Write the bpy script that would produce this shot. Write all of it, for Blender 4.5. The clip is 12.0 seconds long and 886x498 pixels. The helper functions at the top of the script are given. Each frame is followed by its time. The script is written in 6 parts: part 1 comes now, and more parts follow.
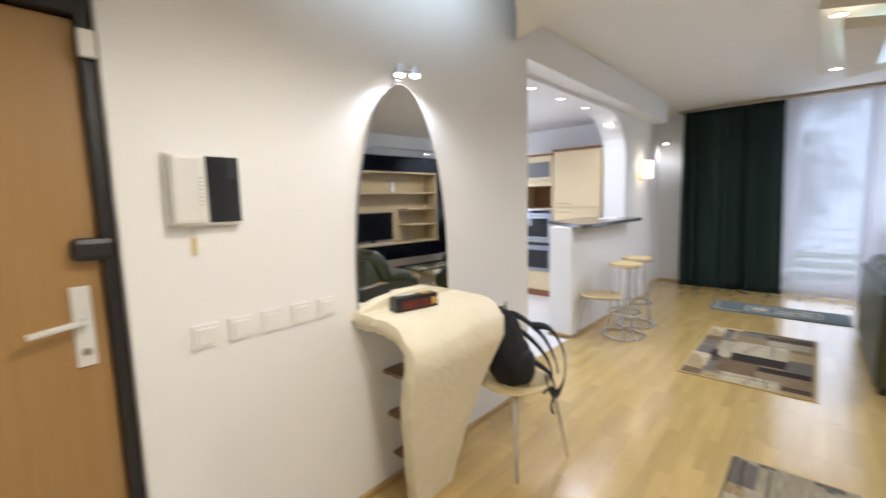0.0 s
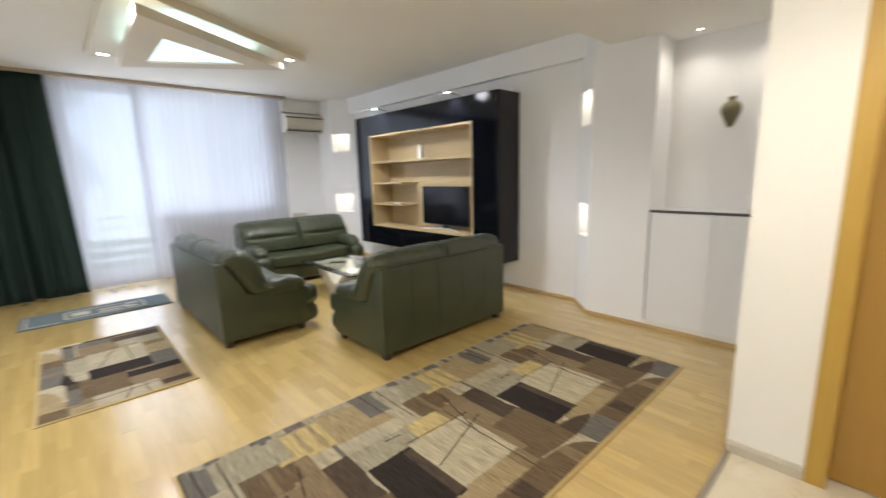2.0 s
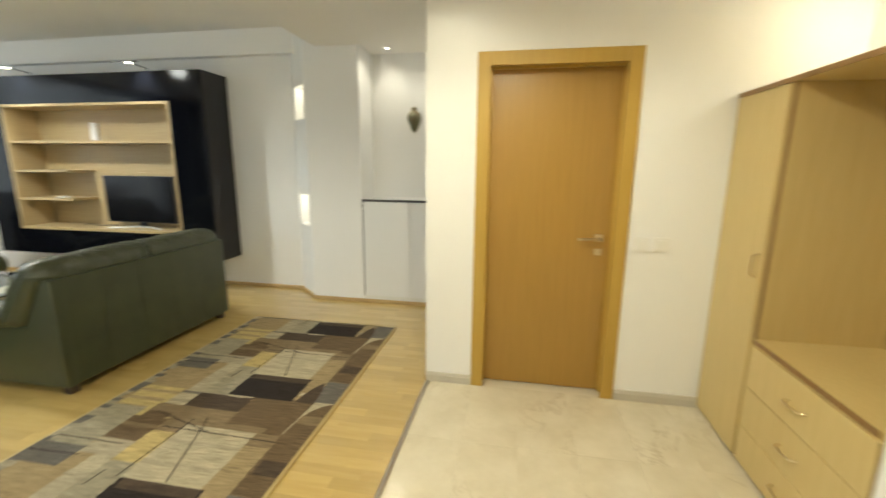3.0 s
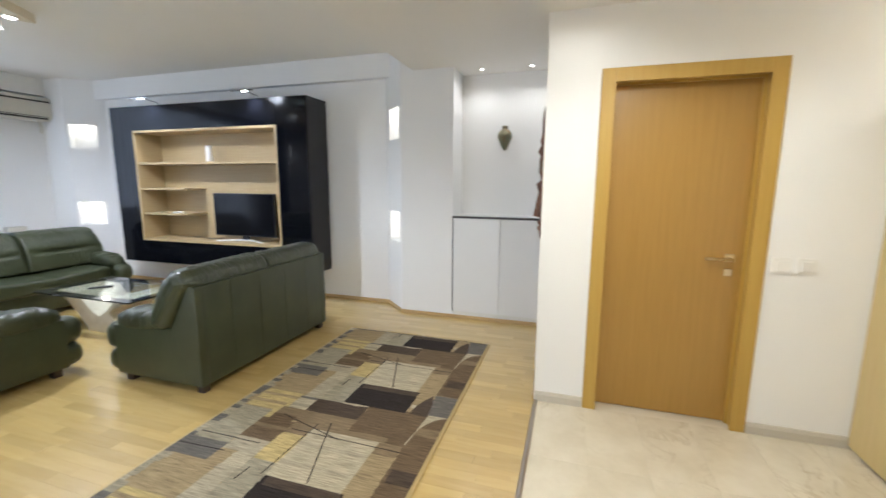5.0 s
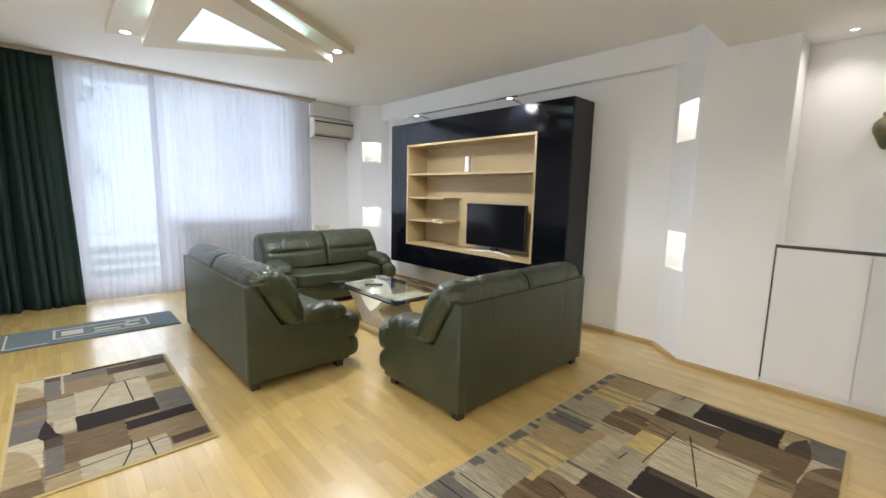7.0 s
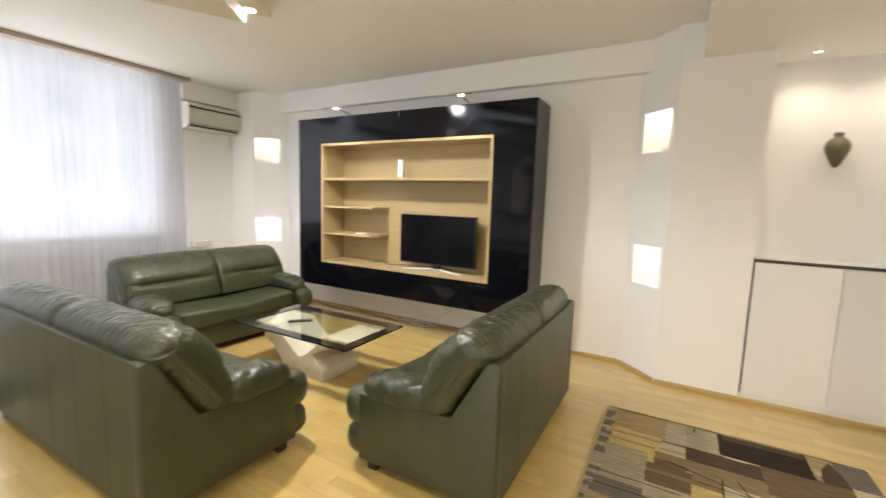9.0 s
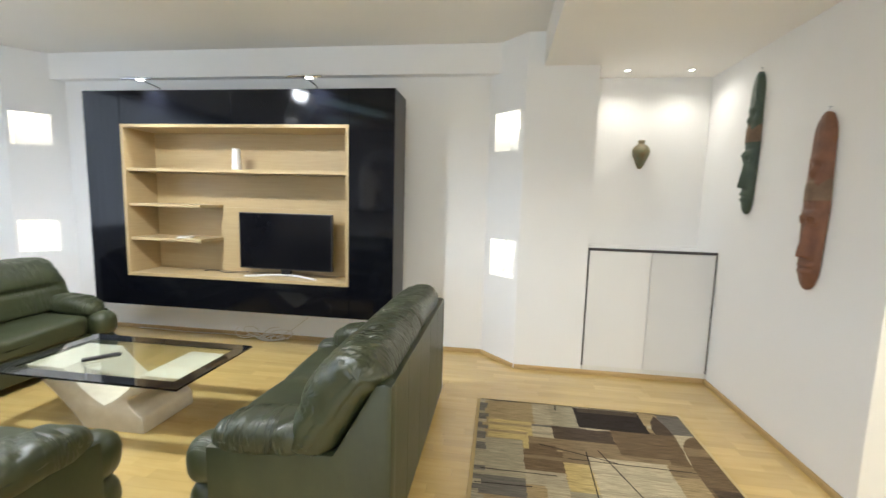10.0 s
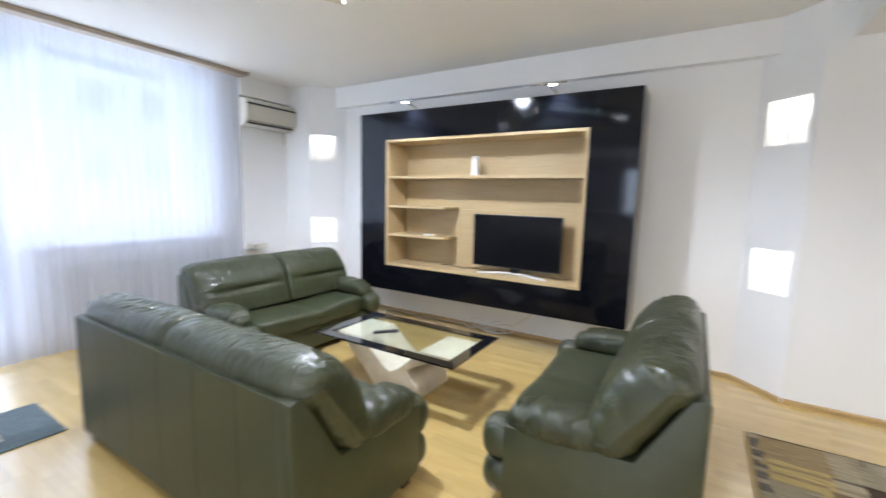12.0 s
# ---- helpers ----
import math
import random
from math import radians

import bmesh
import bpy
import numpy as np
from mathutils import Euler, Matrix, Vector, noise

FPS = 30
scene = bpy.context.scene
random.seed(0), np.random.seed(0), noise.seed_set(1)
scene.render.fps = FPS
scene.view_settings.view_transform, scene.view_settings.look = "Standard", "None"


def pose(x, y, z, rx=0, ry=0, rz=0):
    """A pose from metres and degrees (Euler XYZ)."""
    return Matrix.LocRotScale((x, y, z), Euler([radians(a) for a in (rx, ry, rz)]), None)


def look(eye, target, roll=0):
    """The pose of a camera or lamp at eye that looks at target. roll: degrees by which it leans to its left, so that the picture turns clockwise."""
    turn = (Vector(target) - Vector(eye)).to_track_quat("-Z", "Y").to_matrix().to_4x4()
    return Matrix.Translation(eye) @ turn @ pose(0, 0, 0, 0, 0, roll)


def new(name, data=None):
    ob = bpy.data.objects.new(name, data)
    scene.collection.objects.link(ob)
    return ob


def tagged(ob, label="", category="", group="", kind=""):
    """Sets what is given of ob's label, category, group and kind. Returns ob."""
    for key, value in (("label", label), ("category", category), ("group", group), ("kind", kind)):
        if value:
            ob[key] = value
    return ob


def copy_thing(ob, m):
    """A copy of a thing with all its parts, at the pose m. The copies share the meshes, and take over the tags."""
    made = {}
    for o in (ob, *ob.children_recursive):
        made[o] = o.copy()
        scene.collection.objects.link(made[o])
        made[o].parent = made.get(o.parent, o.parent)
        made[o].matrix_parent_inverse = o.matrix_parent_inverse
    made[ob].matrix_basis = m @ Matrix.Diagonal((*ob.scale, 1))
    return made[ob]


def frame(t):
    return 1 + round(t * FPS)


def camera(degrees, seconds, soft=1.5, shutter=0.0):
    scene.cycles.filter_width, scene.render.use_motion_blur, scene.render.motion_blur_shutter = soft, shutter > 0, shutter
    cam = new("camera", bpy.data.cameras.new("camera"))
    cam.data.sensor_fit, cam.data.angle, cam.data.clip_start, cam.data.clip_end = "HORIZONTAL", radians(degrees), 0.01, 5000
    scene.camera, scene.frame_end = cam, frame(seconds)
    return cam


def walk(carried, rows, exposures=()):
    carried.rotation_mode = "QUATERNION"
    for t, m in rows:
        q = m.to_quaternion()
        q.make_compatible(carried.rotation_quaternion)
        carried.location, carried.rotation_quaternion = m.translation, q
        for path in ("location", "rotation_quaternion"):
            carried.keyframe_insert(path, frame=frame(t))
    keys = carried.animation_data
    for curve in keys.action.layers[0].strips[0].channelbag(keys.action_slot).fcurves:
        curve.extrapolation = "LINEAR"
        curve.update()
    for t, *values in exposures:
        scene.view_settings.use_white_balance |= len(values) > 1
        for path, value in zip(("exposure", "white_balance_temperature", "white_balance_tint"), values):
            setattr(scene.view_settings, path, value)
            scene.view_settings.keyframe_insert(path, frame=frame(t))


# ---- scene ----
cam = camera(93.9, 12.0, shutter=0.4)
PATH = [
    (0, (0.102, 0.167, 1.498), (-1.231, 1.64, 1.269), -1.4),
    (0.5, (0.017, 0.263, 1.473), (-0.679, 2.116, 1.187), -2.0),
    (1, (-0.11, 0.467, 1.479), (-0.064, 2.444, 1.179), -2.1),
    (1.5, (-0.259, 0.571, 1.457), (0.495, 2.396, 1.142), -2.0),
    (2, (-0.431, 0.618, 1.469), (0.91, 2.059, 1.114), -1.5),
    (2.5, (-0.494, 0.542, 1.45), (1.255, 1.432, 1.068), -0.4),
    (3, (-0.594, 0.477, 1.454), (1.335, 0.826, 1.059), 0.5),
    (3.2, (-0.628, 0.509, 1.459), (1.325, 0.668, 1.062), 0.5),
    (5, (-0.706, 0.866, 1.443), (1.18, 1.455, 1.13), 0.3),
    (5.5, (-0.573, 0.948, 1.456), (1.141, 1.937, 1.167), 0.6),
    (6, (-0.503, 1.057, 1.433), (1.021, 2.324, 1.164), 1.0),
    (6.5, (-0.456, 1.256, 1.427), (0.896, 2.705, 1.158), 1.3),
    (8.5, (-0.332, 2.397, 1.443), (1.207, 3.653, 1.215), 2.0),
    (9, (-0.31, 2.592, 1.458), (1.423, 3.563, 1.229), 1.8),
    (9.5, (-0.201, 2.737, 1.445), (1.697, 3.325, 1.217), 1.7),
    (10, (-0.14, 2.826, 1.46), (1.829, 3.091, 1.232), 1.6),
    (10.5, (-0.172, 2.96, 1.466), (1.813, 3.029, 1.23), 1.5),
    (11, (-0.251, 3.063, 1.458), (1.731, 3.205, 1.225), 1.3),
    (11.5, (-0.329, 3.189, 1.471), (1.597, 3.675, 1.232), 1.3),
    (12, (-0.379, 3.311, 1.474), (1.317, 4.34, 1.224), 1.4),
]
LIGHTING = [(0, 0.37, 5650, 15), (0.5, 0.35, 5900, 16), (1, 0.42, 5950, 15), (1.5, 0.68, 6000, 14), (2, 0.66, 5900, 12), (2.5, 0.64, 6100, 4), (3, 0.66, 6350, 1), (5, 0.76, 5350, 11), (5.5, 0.75, 5550, 11), (6, 0.70, 5700, 11), (6.5, 0.70, 5750, 11),
            (8.5, 0.89, 6250, 11), (9, 0.94, 6600, 11), (9.5, 0.94, 6300, 10), (10, 1.04, 5750, 8), (10.5, 1.13, 5700, 7), (11, 1.21, 5700, 7), (11.5, 1.18, 5600, 11), (12, 1.06, 5400, 13)]
walk(cam, [(t, look(eye, target, roll)) for t, eye, target, roll in PATH], LIGHTING)

# ---- world, sun, exposure ----
world = bpy.data.worlds.new("world")
scene.world = world
world.use_nodes = True
wn = world.node_tree
sky = wn.nodes.new("ShaderNodeTexSky")
sky.sky_type, sky.sun_disc = "NISHITA", False
sky.sun_elevation, sky.sun_rotation = radians(65), radians(-127)
wn.links.new(sky.outputs["Color"], wn.nodes["Background"].inputs["Color"])
wn.nodes["Background"].inputs["Strength"].default_value = 0.12

sun = new("sun", bpy.data.lights.new("sun", "SUN"))
sun.data.energy, sun.data.angle, sun.data.color = 4.0, radians(0.5), (1.0, 0.94, 0.85)
sun.matrix_world = look((-4.0, -3.0, 10.72), (0.0, 0.0, 0.0))


def lamp(name, kind, place, energy, colour, size=0.05, target=None, cone=80, blend=0.6):
    """A lamp with its place, power and colour."""
    data = bpy.data.lights.new(name, kind)
    data.energy, data.color = energy, colour
    ob = new(name, data)
    if kind == "AREA":
        data.shape, data.size, data.size_y = "RECTANGLE", size[0], size[1]
    else:
        data.shadow_soft_size = size
    if kind == "SPOT":
        data.spot_size, data.spot_blend = radians(cone), blend
    ob.matrix_world = look(place, target) if target else pose(*place)
    return ob


WARM, SOFT, COOL, DAY, LAMPS = (1.0, 0.88, 0.66), (1.0, 0.965, 0.92), (0.80, 0.96, 1.0), (0.92, 0.96, 1.0), (1.0, 0.88, 0.70)
# downlights in the low ceiling of the alcove
for y in (1.32, 1.82):
    lamp("alcove_light", "SPOT", (3.63, y, 2.575), 6.3, LAMPS, 0.03, (3.15, y, 0), 150, 0.9)
# downlights in the soffit of the kitchen opening
for y, z, power in ((3.69, 2.49, 30), (4.28, 2.49, 30), (4.88, 2.49, 30), (5.60, 2.34, 4)):
    lamp("soffit_light", "SPOT", (-1.93, y, z), power, SOFT, 0.03, (-1.93, y, 0), 150, 0.9)
# spots at the corners of the triangular ceiling lamp
for x, y, power in ((0.10, 4.44, 42), (0.10, 6.40, 26), (1.80, 5.385, 155)):
    lamp("triangle_spot", "SPOT", (x, y, 2.752), power, SOFT, 0.09, (x, y, 0), 168, 0.6)
# arm lamps over the wall unit
for y in (6.05, 4.46):
    lamp("arm_light", "SPOT", (3.27, y - 0.05, 2.452), 17, SOFT, 0.03, (3.50, y - 0.05, 1.2), 130, 1.0)
# lit niches in the slanted wall faces
for x, y, z in ((3.70, 2.735, 2.215), (3.70, 2.735, 1.09), (3.655, 7.69, 2.20), (3.655, 7.69, 1.12)):
    lamp("niche_light", "POINT", (x, y, z), 0.55, WARM, 0.03)
# daylight from the sky in the openings of the balcony door and the window
lamp("door_daylight", "AREA", (0.24, 8.197, 1.42), 15, DAY, (0.84, 2.6), (0.24, 0.0, 1.42))
lamp("window_daylight", "AREA", (1.55, 8.197, 1.89), 22, DAY, (1.68, 1.76), (1.55, 0.0, 1.89))
# added lamp in an unseen kitchen opening, assumed from the bluish upper wall
lamp("assumed_kitchen_daylight", "AREA", (-4.36, 4.3, 1.6), 24, DAY, (1.2, 1.3), (0.0, 4.3, 1.6))
# wall sconces, mirror spot, assumed hall lights
lamp("sconce_light", "POINT", (-1.66, 6.45, 1.87), 0.7, WARM, 0.05)
lamp("corner_light", "SPOT", (-1.86, 7.98, 2.36), 6, SOFT, 0.03, (-1.9, 8.1, 0.5), 120, 0.8)
lamp("hall_sconce_light", "POINT", (1.60, -1.06, 2.12), 2.6, WARM, 0.05)
for y in (1.585, 1.685):
    lamp("mirror_light", "SPOT", (-1.43, y, 2.10), 6.5, SOFT, 0.02, (-1.42, y, 1.2), 150, 0.6)
# unseen; the last two are placed to brighten the rug and the mirror wall
for x, y, power in ((1.60, 0.88, 3), (0.75, 0.62, 44), (-0.22, 0.98, 46)):
    lamp("assumed_hall_light", "SPOT", (x, y, 2.42), power, WARM, 0.03, (x, y, 0), 165, 0.45)
# the hidden tube behind the edge of the lowered ceiling
lamp("cove_light", "AREA", (-1.17, 1.72, 2.66), 1.7, COOL, (1.2, 0.06), (-1.52, 1.72, 2.86))


# ---- materials ----
def nodes_of(name):
    m = bpy.data.materials.new(name)
    m.use_nodes = True
    return m, m.node_tree, m.node_tree.nodes["Principled BSDF"]


def add(nt, kind, **values):
    n = nt.nodes.new(kind)
    for k, v in values.items():
        n.inputs[k].default_value = v
    return n


def mat(name, col, rough=0.5, metal=0.0, col2=None, scale=6.0, stretch=(1, 1, 1), bump=0.1, bscale=80.0, depth=0.002, vary=0.0, coat=0.0, island=False, wear=0.08):
    """A surface of two tones with fine relief; vary: how much single pieces differ."""
    m, nt, p = nodes_of(name)
    col2 = col2 or tuple(c * 0.95 for c in col)
    co = nt.nodes.new("ShaderNodeTexCoord")
    mp = add(nt, "ShaderNodeMapping", Scale=stretch)
    nt.links.new(co.outputs["Object"], mp.inputs["Vector"])
    n1 = add(nt, "ShaderNodeTexNoise", Scale=scale, Detail=6.0, Roughness=0.6)
    n2 = add(nt, "ShaderNodeTexNoise", Scale=bscale, Detail=4.0)
    for n in (n1, n2):
        nt.links.new(mp.outputs["Vector"], n.inputs["Vector"])
    ramp = nt.nodes.new("ShaderNodeValToRGB")
    ramp.color_ramp.elements[0].position, ramp.color_ramp.elements[1].position = 0.32, 0.68
    ramp.color_ramp.elements[0].color, ramp.color_ramp.elements[1].color = (*col2, 1), (*col, 1)
    nt.links.new(n1.outputs["Fac"], ramp.inputs["Fac"])
    out = ramp.outputs["Color"]
    if vary:
        src = nt.nodes.new("ShaderNodeNewGeometry").outputs["Random Per Island"] if island else nt.nodes.new("ShaderNodeObjectInfo").outputs["Random"]
        rng = add(nt, "ShaderNodeMapRange", **{"To Min": 1 - vary, "To Max": 1 + vary})
        nt.links.new(src, rng.inputs["Value"])
        hsv = nt.nodes.new("ShaderNodeHueSaturation")
        nt.links.new(rng.outputs["Result"], hsv.inputs["Value"])
        nt.links.new(out, hsv.inputs["Color"])
        out = hsv.outputs["Color"]
        off = add(nt, "ShaderNodeVectorMath")
        off.operation = "ADD"
        mul = add(nt, "ShaderNodeMath")
        mul.operation = "MULTIPLY"
        mul.inputs[1].default_value = 37.0
        nt.links.new(src, mul.inputs[0])
        nt.links.new(mp.outputs["Vector"], off.inputs[0])
        nt.links.new(mul.outputs["Value"], off.inputs[1])
        nt.links.new(off.outputs["Vector"], n1.inputs["Vector"])
    nt.links.new(out, p.inputs["Base Color"])
    rr = add(nt, "ShaderNodeMapRange", **{"To Min": max(0.02, rough - wear), "To Max": min(1.0, rough + wear)})
    nt.links.new(n1.outputs["Fac"], rr.inputs["Value"])
    nt.links.new(rr.outputs["Result"], p.inputs["Roughness"])
    p.inputs["Metallic"].default_value = metal
    p.inputs["Coat Weight"].default_value = coat
    p.inputs["Coat Roughness"].default_value = 0.6 * rough
    if bump:
        b = add(nt, "ShaderNodeBump", Strength=bump, Distance=depth)
        nt.links.new(n2.outputs["Fac"], b.inputs["Height"])
        nt.links.new(b.outputs["Normal"], p.inputs["Normal"])
    return m


def glow(name, col, strength):
    m, nt, p = nodes_of(name)
    p.inputs["Base Color"].default_value = (*col, 1)
    p.inputs["Emission Color"].default_value = (*col, 1)
    p.inputs["Emission Strength"].default_value = strength
    return m


def glass(name, tint=(1, 1, 1), rough=0.0, thin=True):
    """Clear glass: a mirror by its gloss over a clear pane."""
    m, nt, p = nodes_of(name)
    nt.nodes.remove(p)
    tr = add(nt, "ShaderNodeBsdfTransparent", Color=(*tint, 1))
    gl = add(nt, "ShaderNodeBsdfGlossy", Roughness=rough)
    lw = nt.nodes.new("ShaderNodeLayerWeight")
    lw.inputs["Blend"].default_value = 0.5
    pw, fr = nt.nodes.new("ShaderNodeMath"), nt.nodes.new("ShaderNodeMapRange")
    pw.operation = "POWER"
    pw.inputs[1].default_value = 4.0
    fr.inputs["To Min"].default_value, fr.inputs["To Max"].default_value = 0.025, 0.75
    nt.links.new(lw.outputs["Facing"], pw.inputs[0])
    nt.links.new(pw.outputs["Value"], fr.inputs["Value"])
    mx = nt.nodes.new("ShaderNodeMixShader")
    nt.links.new(fr.outputs["Result"], mx.inputs["Fac"])
    nt.links.new(tr.outputs["BSDF"], mx.inputs[1])
    nt.links.new(gl.outputs["BSDF"], mx.inputs[2])
    nt.links.new(mx.outputs["Shader"], nt.nodes["Material Output"].inputs["Surface"])
    return m


def voile(name, least=0.24, most=0.31):
    """Thin white net cloth: part see-through, part glowing with the light behind it."""
    m, nt, p = nodes_of(name)
    nt.nodes.remove(p)
    co = nt.nodes.new("ShaderNodeTexCoord")
    mp = add(nt, "ShaderNodeMapping", Scale=(1.0, 1.0, 0.03))
    nz = add(nt, "ShaderNodeTexNoise", Scale=14.0, Detail=3.0)
    nt.links.new(co.outputs["Object"], mp.inputs["Vector"])
    nt.links.new(mp.outputs["Vector"], nz.inputs["Vector"])
    rng = add(nt, "ShaderNodeMapRange", **{"From Min": 0.3, "From Max": 0.7, "To Min": least, "To Max": most})
    nt.links.new(nz.outputs["Fac"], rng.inputs["Value"])
    tr = add(nt, "ShaderNodeBsdfTransparent", Color=(1, 1, 1, 1))
    tl = add(nt, "ShaderNodeBsdfTranslucent", Color=(0.88, 0.90, 0.98, 1))
    df = add(nt, "ShaderNodeBsdfDiffuse", Color=(0.50, 0.51, 0.55, 1))
    m1, m2 = nt.nodes.new("ShaderNodeMixShader"), nt.nodes.new("ShaderNodeMixShader")
    m1.inputs["Fac"].default_value = 0.84
    nt.links.new(tl.outputs["BSDF"], m1.inputs[1])
    nt.links.new(df.outputs["BSDF"], m1.inputs[2])
    nt.links.new(rng.outputs["Result"], m2.inputs["Fac"])
    nt.links.new(m1.outputs["Shader"], m2.inputs[1])
    nt.links.new(tr.outputs["BSDF"], m2.inputs[2])
    nt.links.new(m2.outputs["Shader"], nt.nodes["Material Output"].inputs["Surface"])
    return m


def leather(name, col, creased=1.0, run=(6.0, 0.8, 0.8), gloss=(0.26, 0.42)):
    """Grained leather with soft creases."""
    m, nt, p = nodes_of(name)
    co = nt.nodes.new("ShaderNodeTexCoord")
    big = add(nt, "ShaderNodeTexNoise", Scale=5.0, Detail=5.0, Roughness=0.6)
    mp = add(nt, "ShaderNodeMapping", Scale=(1.0, 1.6, 0.8))
    crease = add(nt, "ShaderNodeTexNoise", Scale=11.0, Detail=3.0, Distortion=1.2)
    grain = add(nt, "ShaderNodeTexVoronoi", Scale=260.0)
    nt.links.new(co.outputs["Object"], mp.inputs["Vector"])
    for n in (big, grain):
        nt.links.new(co.outputs["Object"], n.inputs["Vector"])
    nt.links.new(mp.outputs["Vector"], crease.inputs["Vector"])
    ramp = nt.nodes.new("ShaderNodeValToRGB")
    ramp.color_ramp.elements[0].position, ramp.color_ramp.elements[1].position = 0.3, 0.75
    ramp.color_ramp.elements[0].color = (*(c * 0.72 for c in col), 1)
    ramp.color_ramp.elements[1].color = (*(c * 1.22 for c in col), 1)
    nt.links.new(big.outputs["Fac"], ramp.inputs["Fac"])
    nt.links.new(ramp.outputs["Color"], p.inputs["Base Color"])
    rr = add(nt, "ShaderNodeMapRange", **{"To Min": gloss[0], "To Max": gloss[1]})
    nt.links.new(big.outputs["Fac"], rr.inputs["Value"])
    nt.links.new(rr.outputs["Result"], p.inputs["Roughness"])
    p.inputs["Specular IOR Level"].default_value = 0.60
    b1 = add(nt, "ShaderNodeBump", Strength=0.22, Distance=0.006)
    b2 = add(nt, "ShaderNodeBump", Strength=0.18, Distance=0.001)
    nt.links.new(crease.outputs["Fac"], b1.inputs["Height"])
    nt.links.new(grain.outputs["Distance"], b2.inputs["Height"])
    fold = add(nt, "ShaderNodeTexNoise", Scale=4.5, Detail=2.5, Roughness=0.5, Distortion=0.5)
    stretch = add(nt, "ShaderNodeMapping", Scale=run)
    nt.links.new(co.outputs["Object"], stretch.inputs["Vector"])
    nt.links.new(stretch.outputs["Vector"], fold.inputs["Vector"])
    line = nt.nodes.new("ShaderNodeValToRGB")
    line.color_ramp.elements[0].position, line.color_ramp.elements[1].position = 0.44, 0.58
    line.color_ramp.elements[0].color, line.color_ramp.elements[1].color = (1, 1, 1, 1), (1, 1, 1, 1)
    line.color_ramp.elements.new(0.50).color = (0, 0, 0, 1)
    nt.links.new(fold.outputs["Fac"], line.inputs["Fac"])
    b3 = add(nt, "ShaderNodeBump", Strength=0.9 * creased, Distance=0.007)
    area = add(nt, "ShaderNodeTexNoise", Scale=3.0, Detail=1.0)
    some = add(nt, "ShaderNodeMapRange", **{"From Min": 0.42, "From Max": 0.60, "To Min": 1.0, "To Max": 0.0})
    lift = nt.nodes.new("ShaderNodeMath")
    lift.operation = "MAXIMUM"
    nt.links.new(co.outputs["Object"], area.inputs["Vector"])
    nt.links.new(area.outputs["Fac"], some.inputs["Value"])
    nt.links.new(line.outputs["Color"], lift.inputs[0])
    nt.links.new(some.outputs["Result"], lift.inputs[1])
    nt.links.new(lift.outputs["Value"], b3.inputs["Height"])
    nt.links.new(b1.outputs["Normal"], b3.inputs["Normal"])
    nt.links.new(b3.outputs["Normal"], b2.inputs["Normal"])
    nt.links.new(b2.outputs["Normal"], p.inputs["Normal"])
    return m


def marble(name, col, col2, vein):
    """Polished stone with clouds and thin broken veins, different on each tile."""
    m, nt, p = nodes_of(name)
    co, info = nt.nodes.new("ShaderNodeTexCoord"), nt.nodes.new("ShaderNodeObjectInfo")
    mul, off = add(nt, "ShaderNodeMath"), nt.nodes.new("ShaderNodeVectorMath")
    mul.operation, off.operation = "MULTIPLY", "ADD"
    mul.inputs[1].default_value = 41.0
    nt.links.new(info.outputs["Random"], mul.inputs[0])
    nt.links.new(co.outputs["Object"], off.inputs[0])
    nt.links.new(mul.outputs["Value"], off.inputs[1])
    cloud = add(nt, "ShaderNodeTexNoise", Scale=4.0, Detail=7.0, Roughness=0.65)
    thread = add(nt, "ShaderNodeTexNoise", Scale=3.2, Detail=5.0, Roughness=0.6, Distortion=1.4)
    patch = add(nt, "ShaderNodeTexNoise", Scale=2.2, Detail=2.0)
    for n in (cloud, thread, patch):
        nt.links.new(off.outputs["Vector"], n.inputs["Vector"])
    base = nt.nodes.new("ShaderNodeValToRGB")
    base.color_ramp.elements[0].position, base.color_ramp.elements[1].position = 0.35, 0.65
    base.color_ramp.elements[0].color, base.color_ramp.elements[1].color = (*col2, 1), (*col, 1)
    nt.links.new(cloud.outputs["Fac"], base.inputs["Fac"])
    line = nt.nodes.new("ShaderNodeValToRGB")
    line.color_ramp.elements[0].position, line.color_ramp.elements[1].position = 0.47, 0.53
    line.color_ramp.elements[0].color, line.color_ramp.elements[1].color = (0, 0, 0, 1), (0, 0, 0, 1)
    line.color_ramp.elements.new(0.50).color = (1, 1, 1, 1)
    nt.links.new(thread.outputs["Fac"], line.inputs["Fac"])
    some = add(nt, "ShaderNodeMapRange", **{"From Min": 0.48, "From Max": 0.70, "To Min": 0.0, "To Max": 0.38})
    nt.links.new(patch.outputs["Fac"], some.inputs["Value"])
    both = nt.nodes.new("ShaderNodeMath")
    both.operation = "MULTIPLY"
    nt.links.new(line.outputs["Color"], both.inputs[0])
    nt.links.new(some.outputs["Result"], both.inputs[1])
    mix = nt.nodes.new("ShaderNodeMix")
    mix.data_type = "RGBA"
    nt.links.new(both.outputs["Value"], mix.inputs[0])
    nt.links.new(base.outputs["Color"], mix.inputs[6])
    mix.inputs[7].default_value = (*vein, 1)
    nt.links.new(mix.outputs[2], p.inputs["Base Color"])
    p.inputs["Roughness"].default_value = 0.16
    p.inputs["Coat Weight"].default_value = 0.2
    return m


